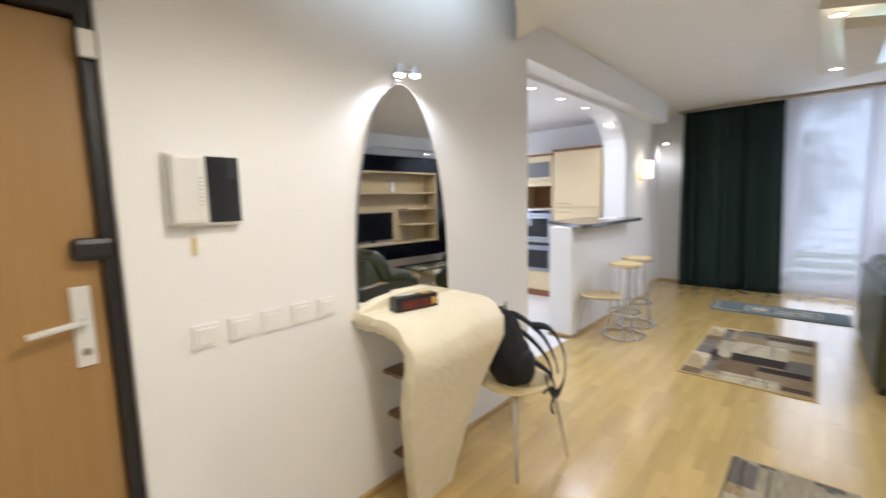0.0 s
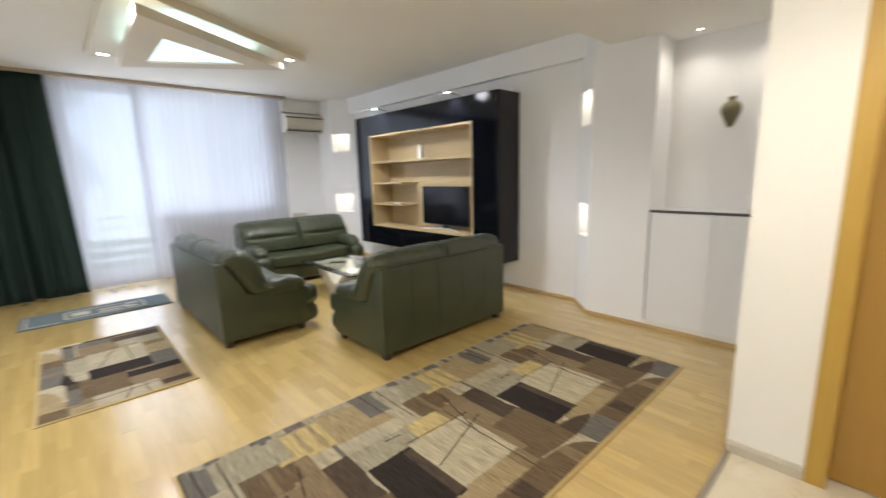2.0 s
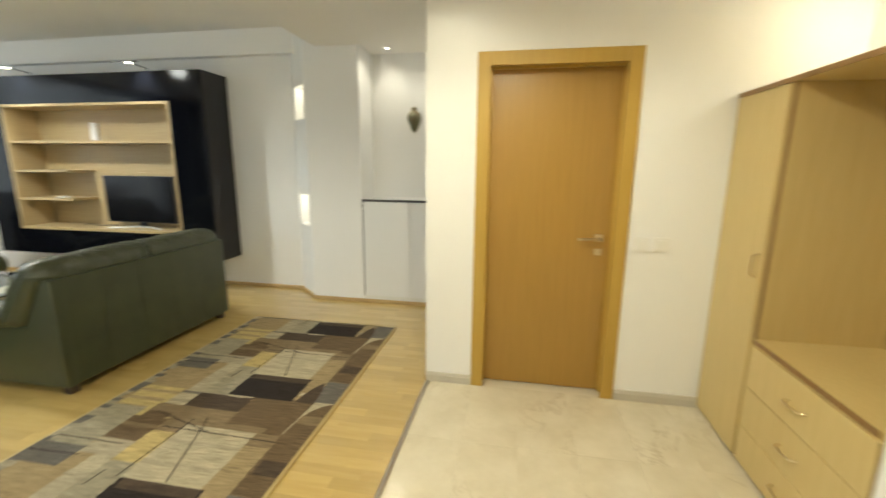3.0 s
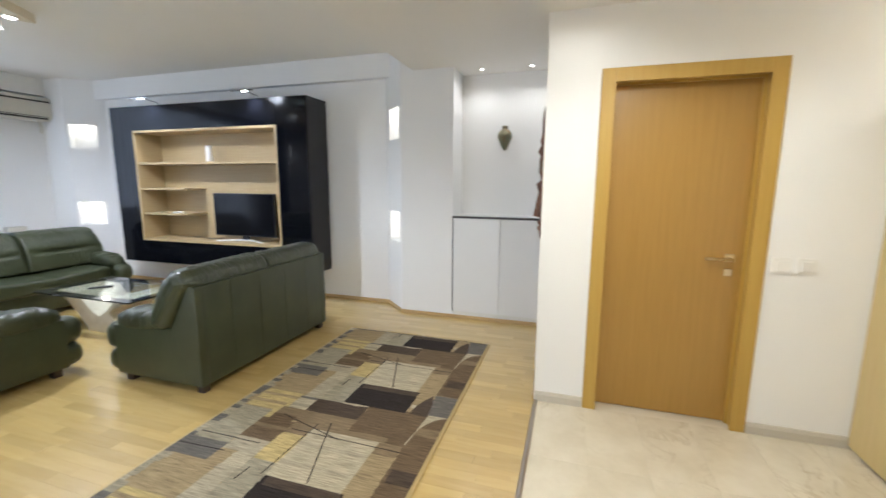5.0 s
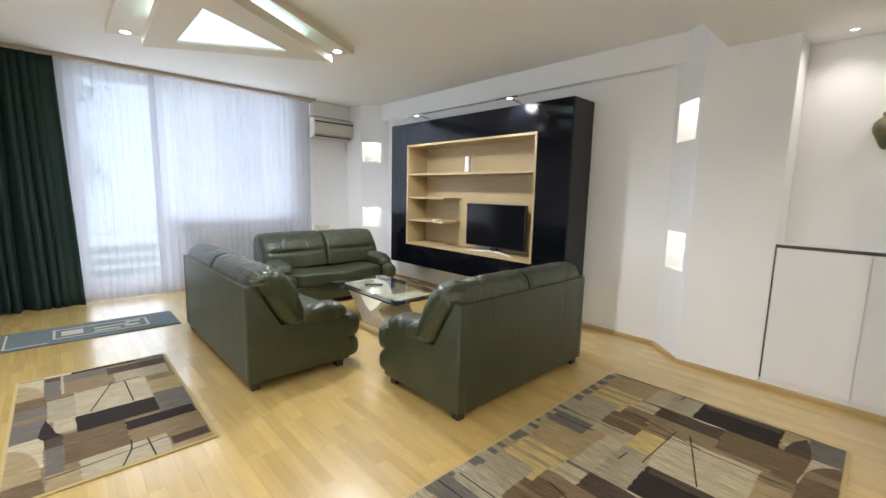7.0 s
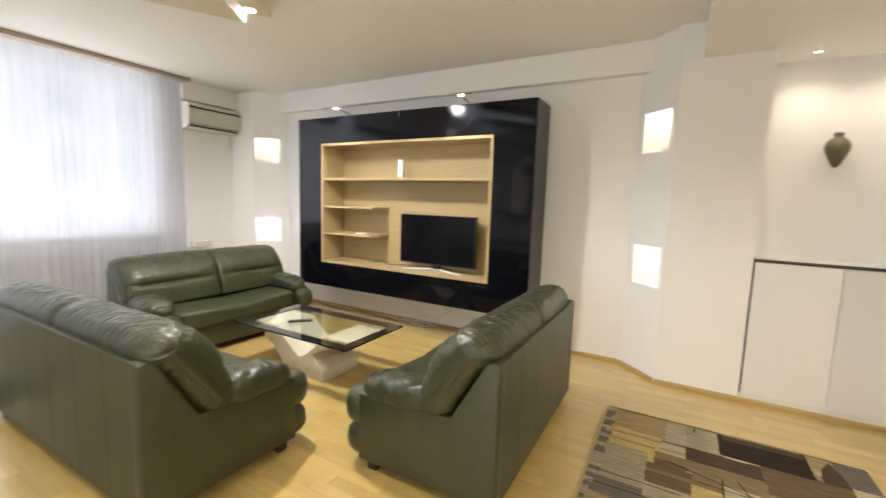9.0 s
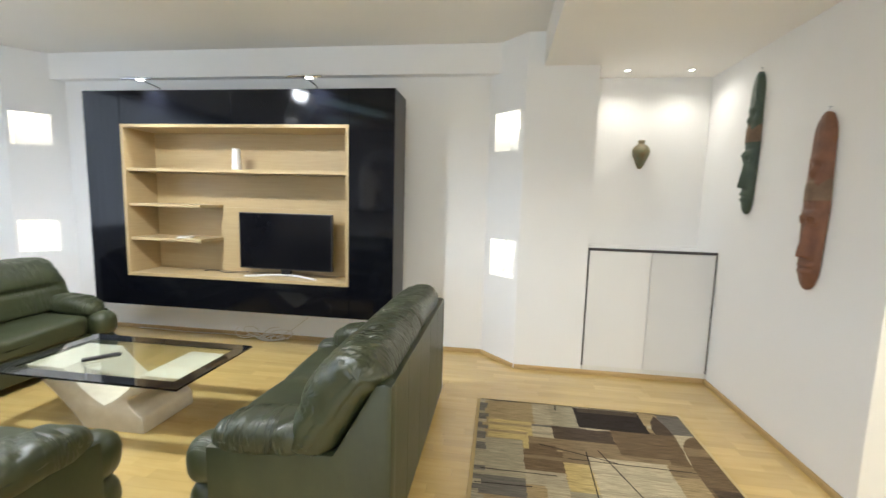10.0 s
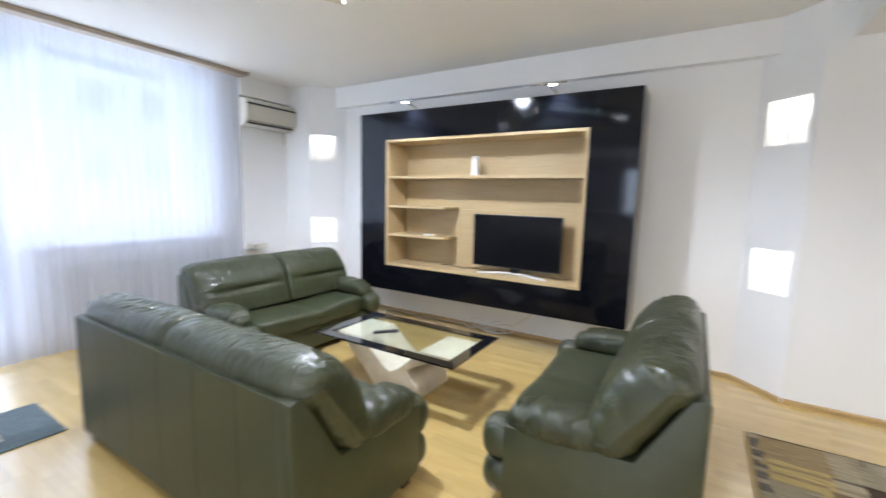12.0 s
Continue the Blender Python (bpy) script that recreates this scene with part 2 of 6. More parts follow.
M = {}
M["wall"] = mat("white_wall_paint", (0.875, 0.87, 0.86), 0.75, col2=(0.855, 0.85, 0.84), scale=1.4, bump=0.12, bscale=140, depth=0.001)
M["ceiling"] = mat("ceiling_paint", (0.865, 0.85, 0.82), 0.8, col2=(0.845, 0.83, 0.795), scale=0.9, bump=0.08, bscale=120, depth=0.001)
M["plank"] = mat("maple_plank", (0.56, 0.405, 0.150), 0.26, col2=(0.50, 0.35, 0.118), scale=3.0, stretch=(9, 0.9, 1), bump=0.0, vary=0.10, island=True, wear=0.02, coat=0.9)
M["plank_piece"] = mat("maple_plank_piece", (0.56, 0.405, 0.150), 0.26, col2=(0.50, 0.35, 0.118), scale=3.0, stretch=(9, 0.9, 1), bump=0.0, vary=0.10, wear=0.02, coat=0.9)
M["joint"] = mat("floor_joint", (0.36, 0.24, 0.085), 0.5)
M["tile"] = marble("cream_stone_tile", (0.72, 0.66, 0.52), (0.63, 0.565, 0.42), (0.36, 0.27, 0.15))
M["grout"] = mat("tile_grout", (0.62, 0.56, 0.43), 0.5)
M["switch"] = mat("switch_plastic", (0.87, 0.855, 0.825), 0.30, scale=6, bump=0.03)
M["white_tile"] = mat("white_floor_tile", (0.80, 0.79, 0.77), 0.2, scale=2.0)
M["base_wood"] = mat("baseboard_oak", (0.50, 0.35, 0.15), 0.4, col2=(0.43, 0.28, 0.11), scale=4, stretch=(1, 1, 10))
M["shelf_wood"] = mat("brown_shelf_wood", (0.24, 0.145, 0.065), 0.45, col2=(0.18, 0.10, 0.045), scale=4, stretch=(1, 8, 1))
M["base_stone"] = mat("baseboard_stone", (0.55, 0.51, 0.43), 0.35, scale=5)
M["metal_strip"] = mat("threshold_metal", (0.42, 0.38, 0.33), 0.35, 0.9, scale=30)
M["leather"] = leather("green_leather", (0.040, 0.0475, 0.0205), 0.0, gloss=(0.36, 0.50))
M["soft_leather"] = leather("creased_green_leather", (0.040, 0.047, 0.020), 1.1, gloss=(0.29, 0.45))
M["arm_leather"] = leather("creased_arm_leather", (0.040, 0.047, 0.020), 1.15, (0.8, 6.0, 0.8), (0.36, 0.50))
M["foot"] = mat("dark_wood_foot", (0.035, 0.02, 0.012), 0.45)
M["black_gloss"] = mat("black_lacquer", (0.004, 0.0045, 0.007), 0.08, scale=2, bump=0.015, bscale=3, depth=0.002, wear=0.02)
M["black_gloss"].node_tree.nodes["Principled BSDF"].inputs["Specular IOR Level"].default_value = 0.24
M["black_side"] = mat("black_lacquer_side", (0.010, 0.010, 0.014), 0.12, scale=2, bump=0.0)
M["oak"] = mat("light_oak_veneer", (0.47, 0.362, 0.188), 0.42, col2=(0.425, 0.318, 0.158), scale=5, stretch=(1.0, 0.7, 14), bump=0.05, bscale=60)
M["door_wood"] = mat("honey_door_veneer", (0.40, 0.232, 0.048), 0.36, col2=(0.36, 0.205, 0.040), scale=4, stretch=(12, 12, 0.6), bump=0.04, bscale=60, coat=0.15)
M["casing"] = mat("honey_door_casing", (0.50, 0.325, 0.065), 0.46, col2=(0.455, 0.285, 0.052), scale=4, stretch=(12, 12, 0.6), bump=0.04, bscale=60)
M["entry_wood"] = mat("entry_door_veneer", (0.42, 0.255, 0.095), 0.42, col2=(0.36, 0.21, 0.072), scale=3.5, stretch=(14, 14, 0.5), bump=0.05, bscale=60)
M["wardrobe"] = mat("pale_wardrobe_laminate", (0.62, 0.485, 0.225), 0.45, col2=(0.565, 0.43, 0.185), scale=4.5, stretch=(12, 12, 0.7), bump=0.04, bscale=60)
M["ward_edge"] = mat("brown_edge_band", (0.26, 0.15, 0.055), 0.5)
M["kitchen"] = mat("cream_kitchen_front", (0.70, 0.56, 0.34), 0.35, scale=3)
M["kitchen_trim"] = mat("cherry_trim", (0.28, 0.11, 0.04), 0.4)
M["steel"] = mat("brushed_steel", (0.36, 0.37, 0.41), 0.32, 0.9, scale=8, stretch=(1, 1, 20))
M["smoked"] = mat("smoked_glass", (0.15, 0.145, 0.145), 0.3, scale=4, bump=0.0)
M["niche_wood"] = mat("light_brown_niche_wood", (0.40, 0.22, 0.09), 0.45, col2=(0.33, 0.17, 0.065), scale=4, stretch=(1, 1, 9))
M["silver"] = mat("silver_paint", (0.74, 0.74, 0.75), 0.3, 0.4, scale=8, bump=0.0)
M["chrome"] = mat("chrome", (0.72, 0.72, 0.74), 0.10, 1.0, scale=10, bump=0.0, wear=0.03)
M["satin"] = mat("satin_brass", (0.70, 0.58, 0.36), 0.3, 1.0, scale=10, bump=0.0)
M["dark_glass"] = mat("dark_glass", (0.012, 0.013, 0.016), 0.05, scale=3, bump=0.0, coat=0.6)
M["screen"] = mat("tv_screen", (0.006, 0.006, 0.008), 0.12, scale=3, bump=0.0, wear=0.02)
M["screen"].node_tree.nodes["Principled BSDF"].inputs["Specular IOR Level"].default_value = 0.22
M["black_plastic"] = mat("black_plastic", (0.015, 0.015, 0.017), 0.35, scale=12)
M["white_plastic"] = mat("white_plastic", (0.78, 0.77, 0.73), 0.35, scale=6, bump=0.03)
M["white_gloss"] = mat("white_lacquer", (0.80, 0.80, 0.80), 0.30, col2=(0.79, 0.79, 0.79), scale=2, bump=0.0, wear=0.01)
M["dark_edge"] = mat("dark_edge_band", (0.05, 0.045, 0.045), 0.4)
M["stone_bar"] = mat("dark_bar_top", (0.10, 0.095, 0.09), 0.16, col2=(0.06, 0.055, 0.055), scale=18, bump=0.02)
M["plaster"] = mat("cream_carved_plaster", (0.80, 0.74, 0.56), 0.8, col2=(0.74, 0.67, 0.48), scale=7, bump=0.8, bscale=34, depth=0.007)
M["plaster_pale"] = mat("pale_stone_pedestal", (0.70, 0.64, 0.52), 0.7, col2=(0.60, 0.53, 0.41), scale=9, bump=0.4, bscale=50, depth=0.004)
M["seat_wood"] = mat("pale_beech_seat", (0.70, 0.57, 0.30), 0.4, col2=(0.62, 0.48, 0.24), scale=4, stretch=(1, 9, 1))
M["green_cloth"] = mat("dark_green_curtain_cloth", (0.008, 0.026, 0.021), 0.75, col2=(0.005, 0.018, 0.015), scale=9, stretch=(3, 3, 0.4), bump=0.3, bscale=400, depth=0.001)
M["voile"] = voile("white_voile")
M["thin_voile"] = voile("thin_white_voile", 0.29, 0.38)
M["rail"] = mat("curtain_rail_paint", (0.42, 0.35, 0.27), 0.5)
M["mirror"] = mat("mirror_silver", (0.90, 0.91, 0.91), 0.015, 1.0, scale=3, bump=0.0, wear=0.005)
M["bag"] = mat("black_nylon", (0.007, 0.007, 0.008), 0.8, scale=14, bump=0.5, bscale=60, depth=0.004)
M["red_print"] = mat("dark_red_print", (0.16, 0.02, 0.012), 0.35, col2=(0.05, 0.01, 0.01), scale=14)
M["gold_print"] = mat("gold_print", (0.62, 0.36, 0.08), 0.35, scale=20)
M["glass"] = glass("window_glass", (0.97, 0.99, 1.0))
M["table_glass"] = glass("table_glass", (0.95, 0.98, 0.96))
M["black_border"] = mat("black_glass_border", (0.008, 0.008, 0.009), 0.05, scale=3, bump=0.0, coat=0.5)
M["white_frame"] = mat("white_window_frame", (0.80, 0.80, 0.79), 0.35, scale=4)
M["mask_green"] = mat("green_stained_wood", (0.068, 0.098, 0.066), 0.5, col2=(0.032, 0.052, 0.036), scale=11, bump=0.4, bscale=60, depth=0.003)
M["mask_edge"] = mat("bare_wood_of_carving", (0.13, 0.095, 0.045), 0.5, col2=(0.075, 0.07, 0.038), scale=14, stretch=(1, 1, 0.3), bump=0.3, bscale=70, depth=0.003)
M["mask_band"] = mat("brown_carved_band", (0.22, 0.14, 0.08), 0.6, col2=(0.12, 0.075, 0.045), scale=14, bump=0.5, bscale=70, depth=0.003)
M["mask_brown"] = mat("red_brown_carved_wood", (0.215, 0.092, 0.046), 0.5, col2=(0.13, 0.055, 0.030), scale=10, bump=0.4, bscale=60, depth=0.003)
M["bronze"] = mat("patinated_bronze", (0.125, 0.150, 0.085), 0.5, 0.2, col2=(0.19, 0.13, 0.065), scale=24, bump=0.4, bscale=90, depth=0.003)
M["ac"] = mat("ac_plastic", (0.70, 0.66, 0.57), 0.4, scale=4)
M["ac_dark"] = mat("ac_slot", (0.05, 0.045, 0.04), 0.6)
M["lamp_glow"] = glow("lamp_glow", (1.0, 0.88, 0.68), 14.0)
M["shade"] = glow("sconce_shade", (1.0, 0.88, 0.66), 3.0)
M["cool_glow"] = glow("cool_tube", (0.60, 0.86, 1.0), 7.0)
M["panel_glow"] = glow("cool_light_panel", (0.74, 0.94, 1.0), 0.6)
M["cream_lamp"] = mat("cream_lamp_board", (0.74, 0.68, 0.55), 0.6, scale=3)
M["leaf"] = mat("tree_leaf", (0.12, 0.16, 0.07), 0.5, col2=(0.09, 0.13, 0.05), scale=6, bump=0.0, vary=0.3, island=True)
M["bark"] = mat("tree_bark", (0.10, 0.075, 0.05), 0.9, bump=0.6, bscale=20, depth=0.02)
M["concrete"] = mat("pale_concrete", (0.55, 0.54, 0.51), 0.85, scale=3, bump=0.3)
M["render_wall"] = mat("facade_render", (0.78, 0.76, 0.72), 0.85, scale=2, bump=0.2)
M["grass"] = mat("lawn", (0.08, 0.13, 0.04), 0.9, scale=4)
M["backdrop"] = glow("hazy_sky_glow", (0.86, 0.91, 1.0), 0.31)
M["far_pane"] = mat("far_window_pane", (0.40, 0.43, 0.46), 0.2, scale=3, bump=0.0)
M["cable"] = mat("white_cable", (0.70, 0.66, 0.58), 0.5)


# ---- mesh helpers ----
def box(bm, x0, y0, z0, x1, y1, z1, bevel=0.0):
    vs = [bm.verts.new(v) for v in ((x0, y0, z0), (x1, y0, z0), (x1, y1, z0), (x0, y1, z0), (x0, y0, z1), (x1, y0, z1), (x1, y1, z1), (x0, y1, z1))]
    fs = [bm.faces.new([vs[i] for i in q]) for q in ((3, 2, 1, 0), (4, 5, 6, 7), (0, 1, 5, 4), (1, 2, 6, 5), (2, 3, 7, 6), (3, 0, 4, 7))]
    if bevel:
        edges = list({e for f in fs for e in f.edges})
        bmesh.ops.bevel(bm, geom=edges, offset=bevel, segments=2, affect="EDGES", profile=0.6)
    return bm


def prism(bm, poly, lo, hi, axis="z", bevel=0.0):
    """A polygon drawn out along an axis. For axis x the polygon is (y, z), for y it is (x, z)."""
    def at(p, h):
        return {"z": (p[0], p[1], h), "x": (h, p[0], p[1]), "y": (p[0], h, p[1])}[axis]
    a, b = [bm.verts.new(at(p, lo)) for p in poly], [bm.verts.new(at(p, hi)) for p in poly]
    fs = [bm.faces.new(a[::-1]), bm.faces.new(b)]
    for i in range(len(poly)):
        j = (i + 1) % len(poly)
        fs.append(bm.faces.new((a[i], a[j], b[j], b[i])))
    bmesh.ops.recalc_face_normals(bm, faces=fs)
    if bevel:
        bmesh.ops.bevel(bm, geom=list({e for f in fs for e in f.edges}), offset=bevel, segments=2, affect="EDGES", profile=0.6)
    return bm


def tube(bm, path, r, seg=10, closed=False):
    """A round bar along a path."""
    pts = [Vector(p) for p in path]
    n, rings, side = len(pts), [], None
    for i, p in enumerate(pts):
        d = (pts[(i + 1) % n] - pts[i - 1]) if closed else (pts[min(i + 1, n - 1)] - pts[max(i - 1, 0)])
        d.normalize()
        if side is None:
            side = d.orthogonal().normalized()
        side = (side - d * side.dot(d)).normalized()
        up = d.cross(side)
        rings.append([bm.verts.new(p + r * (math.cos(2 * math.pi * k / seg) * side + math.sin(2 * math.pi * k / seg) * up)) for k in range(seg)])
    for i in range(n if closed else n - 1):
        a, b = rings[i], rings[(i + 1) % n]
        shift = 0
        if closed and i == n - 1:
            shift = min(range(seg), key=lambda s: (a[0].co - b[s].co).length)
        for k in range(seg):
            bm.faces.new((a[k], a[(k + 1) % seg], b[(k + 1 + shift) % seg], b[(k + shift) % seg]))
    if not closed:
        bm.faces.new(rings[0][::-1]), bm.faces.new(rings[-1])
    return bm


def disc(bm, x, y, z0, z1, r, r1=None, seg=24):
    """A round block that stands upright."""
    r1 = r if r1 is None else r1
    a = [bm.verts.new((x + r * math.cos(2 * math.pi * k / seg), y + r * math.sin(2 * math.pi * k / seg), z0)) for k in range(seg)]
    b = [bm.verts.new((x + r1 * math.cos(2 * math.pi * k / seg), y + r1 * math.sin(2 * math.pi * k / seg), z1)) for k in range(seg)]
    bm.faces.new(a[::-1]), bm.faces.new(b)
    for k in range(seg):
        bm.faces.new((a[k], a[(k + 1) % seg], b[(k + 1) % seg], b[k]))
    return bm


def ring_path(x, y, z, r, n=28):
    return [(x + r * math.cos(2 * math.pi * k / n), y + r * math.sin(2 * math.pi * k / n), z) for k in range(n)]


def pillow(bm, c, size, p=3.2, n=14, wrinkle=0.0, freq=(6, 6, 6), seed=0.0, shape=None):
    """A stuffed cushion: a rounded box with creases. shape bends its points."""
    half = Vector(size) / 2
    made = {}

    def vert(u):
        key = tuple(round(q, 5) for q in u)
        if key not in made:
            k = sum(abs(q) ** p for q in u) ** (-1 / p)
            d = Vector(u) * k
            pos = Vector(d[i] * half[i] for i in range(3))
            if wrinkle:
                q = Vector((pos[0] * freq[0] + seed, pos[1] * freq[1] + seed * 2, pos[2] * freq[2]))
                amount = noise.fractal(q, 1.0, 2.0, 3)
                pos += Vector((d[0] / half[0], d[1] / half[1], d[2] / half[2])).normalized() * wrinkle * amount
            if shape:
                pos = shape(pos)
            made[key] = bm.verts.new(pos + Vector(c))
        return made[key]
    for axis in range(3):
        for sign in (-1, 1):
            for i in range(n):
                for j in range(n):
                    quad = []
                    for a, b in ((i, j), (i + 1, j), (i + 1, j + 1), (i, j + 1)):
                        u = [0.0, 0.0, 0.0]
                        u[axis] = float(sign)
                        u[(axis + 1) % 3] = math.sin((2 * a / n - 1) * math.pi / 4) / math.sin(math.pi / 4)
                        u[(axis + 2) % 3] = math.sin((2 * b / n - 1) * math.pi / 4) / math.sin(math.pi / 4)
                        quad.append(vert(u))
                    bm.faces.new(quad if sign > 0 else quad[::-1])
    return bm


def mesh_of(name, bm, material, smooth=None):
    me = bpy.data.meshes.new(name)
    bm.normal_update()
    bm.to_mesh(me)
    bm.free()
    for m in (material if isinstance(material, (list, tuple)) else [material]):
        me.materials.append(M[m])
    if smooth is not None:
        me.polygons.foreach_set("use_smooth", [True] * len(me.polygons))
        if smooth:
            me.set_sharp_from_angle(angle=radians(smooth))
    return me


def part(name, bm, material, parent, label="", smooth=None):
    """One mesh under a thing or a part."""
    ob = new(name, mesh_of(name, bm, material, smooth))
    ob.parent = parent
    if parent is not None and parent.type == "MESH":
        ob.matrix_parent_inverse = Matrix.Identity(4)
    return tagged(ob, label)


def thing(name, place, label, category, group="", kind="", turn=0.0):
    ob = new(name)
    ob.empty_display_size = 0.1
    ob.matrix_basis = pose(*place, 0, 0, turn)
    return tagged(ob, label, category, group, kind)


def solid(name, bm, material, label, category, group="", kind="", smooth=None):
    return tagged(new(name, mesh_of(name, bm, material, smooth)), label, category, group, kind)


def B():
    return bmesh.new()


def boxes(*rows, bevel=0.0):
    bm = B()
    for r in rows:
        box(bm, *r, bevel=bevel)
    return bm


def structure(name, bm, material, label, smooth=None):
    return solid(name, bm, material, label, name.split("_")[0], kind="structure", smooth=smooth)


def put(name, bm, material, parent, label="", smooth=None):
    """As part(), with the mesh given in the place's own metres."""
    root = parent
    while root.parent is not None:
        root = root.parent
    bmesh.ops.transform(bm, matrix=root.matrix_basis.inverted(), verts=bm.verts)
    return part(name, bm, material, parent, label, smooth)


# ---- structure ----
H, LOW, HALL = 2.86, 2.59, 2.44
floor = structure("floor", boxes((-1.78, 1.05, -0.10, 4.0, 8.45, -0.006), (-2.3, 4.25, -0.10, -1.78, 8.45, -0.006)), "joint", "glossy maple strip parquet laid in short staggered lengths")
floor_hall = structure("floor_hall", boxes((-1.75, -1.3, -0.10, 2.2, 1.03, -0.0012)), "grout", "polished cream stone tiles in the entrance hall")
structure("floor_kitchen", boxes((-4.4, 2.2, -0.10, -2.302, 6.6, -0.001), (-2.302, 2.2, -0.10, -1.80, 4.22, 0.002), (-2.302, 4.22, -0.10, -2.041, 6.6, 0.002)), "white_tile", "glossy white tiled kitchen floor")
structure("trim_threshold", prism(B(), [(1.028, -0.02), (1.052, -0.02), (1.052, 0.004), (1.046, 0.008), (1.034, 0.008), (1.028, 0.004)], -1.5, 1.98, "x"), "metal_strip", "brown metal strip between tiles and parquet")

structure("ceiling", boxes((-2.3, 1.0, H, 4.0, 8.45, H + 0.14)), "ceiling", "smooth off-white ceiling of the living room")
low_poly = [(4.0, 1.0), (4.0, 2.51), (-0.85, 2.53), (-1.15, 2.60), (-1.53, 2.78), (-1.32, 2.46), (-1.18, 2.20), (-1.08, 1.90), (-1.02, 1.50), (-1.0, 1.12), (-1.0, 1.0)]
structure("ceiling_low", prism(B(), low_poly, LOW, H - 0.002), "ceiling", "lowered white ceiling band between hall and living room")
structure("ceiling_hall", boxes((-1.8, -1.4, HALL, 2.1, 1.10, HALL + 0.5)), "ceiling", "low white ceiling of the entrance hall")
structure("ceiling_kitchen", boxes((-4.5, 2.1, 2.60, -2.082, 6.7, 2.74)), "ceiling", "white kitchen ceiling")

# east side: wall behind the wall unit, beam, two slanted columns with niches
structure("wall_east", boxes((3.79, 2.95, 0, 4.0, 7.41, H)), "wall", "white painted wall behind the wall unit")
structure("trim_beam_east", boxes((3.70, 2.83, 2.60, 3.789, 7.49, H - 0.001), bevel=0.004), "wall", "white beam along the top of the wall")


def niche_column(name, p0, p1, s0, s1, zs, rest, label):
    """A slanted wall face from p0 to p1 with square niches between s0 and s1, and the column behind it."""
    a, b = Vector(p0), Vector(p1)
    length = (b - a).length
    d = (b - a) / length
    n = Vector((-d.y, d.x))
    if n.x < 0:
        n = -n
    deep = 0.20
    bm = B()

    def slab(sa, sb, za, zb):
        poly = [a + d * sa, a + d * sb, a + d * sb + n * deep, a + d * sa + n * deep]
        prism(bm, [tuple(q) for q in poly], za, zb)
    lo = 0.0
    for z0, z1 in zs:
        slab(0, length, lo, z0)
        slab(0, s0, z0, z1)
        slab(s1, length, z0, z1)
        lo = z1
    slab(0, length, lo, H - 0.001)
    prism(bm, rest(a + n * deep, b + n * deep, b), 0, H - 0.001)
    return structure(name, bm, "wall", label)


niche_column("wall_column_south", (3.789, 2.954), (3.485, 2.652), 0.075, 0.375, ((0.795, 1.13), (1.92, 2.255)),
             lambda ai, bi, b: [tuple(bi), tuple(b), (3.478, 2.07), (4.0, 2.07), (4.0, 2.95), tuple(ai)], "slanted white column with two lit square niches")
niche_column("wall_column_north", (3.789, 7.411), (3.455, 7.745), 0.129, 0.447, ((0.82, 1.15), (1.92, 2.245)),
             lambda ai, bi, b: [tuple(bi), tuple(b), (3.453, 8.2), (4.0, 8.2), (4.0, 7.41), tuple(ai)], "slanted white column with two lit square niches")
structure("wall_alcove", boxes((3.85, 1.054, 0, 4.0, 2.069, LOW)), "wall", "white back wall of the alcove")
structure("wall_south", boxes((2.10, 0.92, 0, 4.0, 1.054, LOW)), "wall", "white wall with the carved masks")
structure("wall_hall_door", boxes((1.98, -1.30, 0, 2.10, -0.166, LOW), (1.98, 0.744, 0, 2.10, 1.054, LOW), (1.98, -0.166, 2.101, 2.10, 0.744, LOW)), "wall", "white hall wall round the honey-coloured door")
structure("wall_hall_south", boxes((-1.75, -1.35, 0, 0.755, -0.66, HALL), (0.755, -1.35, 0, 2.1, -1.215, HALL)), "wall", "white hall wall behind the wardrobe")
structure("wall_hall_west", boxes((-1.75, 0.450, 0, -1.52, 2.92, H)), "wall", "white wall with the mirror and switches")
structure("wall_over_entry", boxes((-1.75, -0.66, 2.13, -1.52, 0.450, H)), "wall", "white wall above the entrance door")
structure("wall_behind_entry", boxes((-1.75, -0.66, 0, -1.66, 0.450, 2.13)), "wall", "white wall behind the entrance door")
structure("wall_beside_entry", boxes((-1.659, -0.66, 0, -1.52, -0.504, 2.13)), "wall", "narrow white wall beside the entrance door")

# west side: arched opening to the kitchen, bar wall
arch = [(5.85, 0), (7.0, 0), (7.0, 2.559), (2.921, 2.559), (2.921, 2.52), (5.30, 2.52)]
arch += [(5.30 + 0.55 * math.sin(radians(a)), 1.97 + 0.55 * math.cos(radians(a))) for a in range(10, 100, 10)]
structure("wall_west", prism(B(), arch, -2.08, -1.79, "x"), "wall", "white wall with an arched opening to the kitchen")
structure("wall_west_corner", boxes((-2.2, 7.001, 0, -1.98, 8.2, H)), "wall", "white wall beside the dark curtain")
structure("trim_beam_west", boxes((-2.08, 2.925, 2.56, -1.60, 7.0, H - 0.001), bevel=0.006), "wall", "white beam over the kitchen opening")
structure("wall_bar", boxes((-2.04, 4.27, 0, -1.79, 5.848, 1.19)), "wall", "white half-height wall under the bar top")
# the opening in the far kitchen wall is unseen, added for the area lamp
structure("wall_kitchen", boxes((-4.5, 2.0, 0, -4.38, 3.69, 2.6), (-4.5, 4.91, 0, -4.38, 6.7, 2.6), (-4.5, 3.69, 0, -4.38, 4.91, 0.94), (-4.5, 3.69, 2.26, -4.38, 4.91, 2.6), (-4.38, 6.44, 0, -2.082, 6.7, 2.6), (-4.38, 2.0, 0, -1.752, 2.2, 2.6)), "wall", "white kitchen walls")

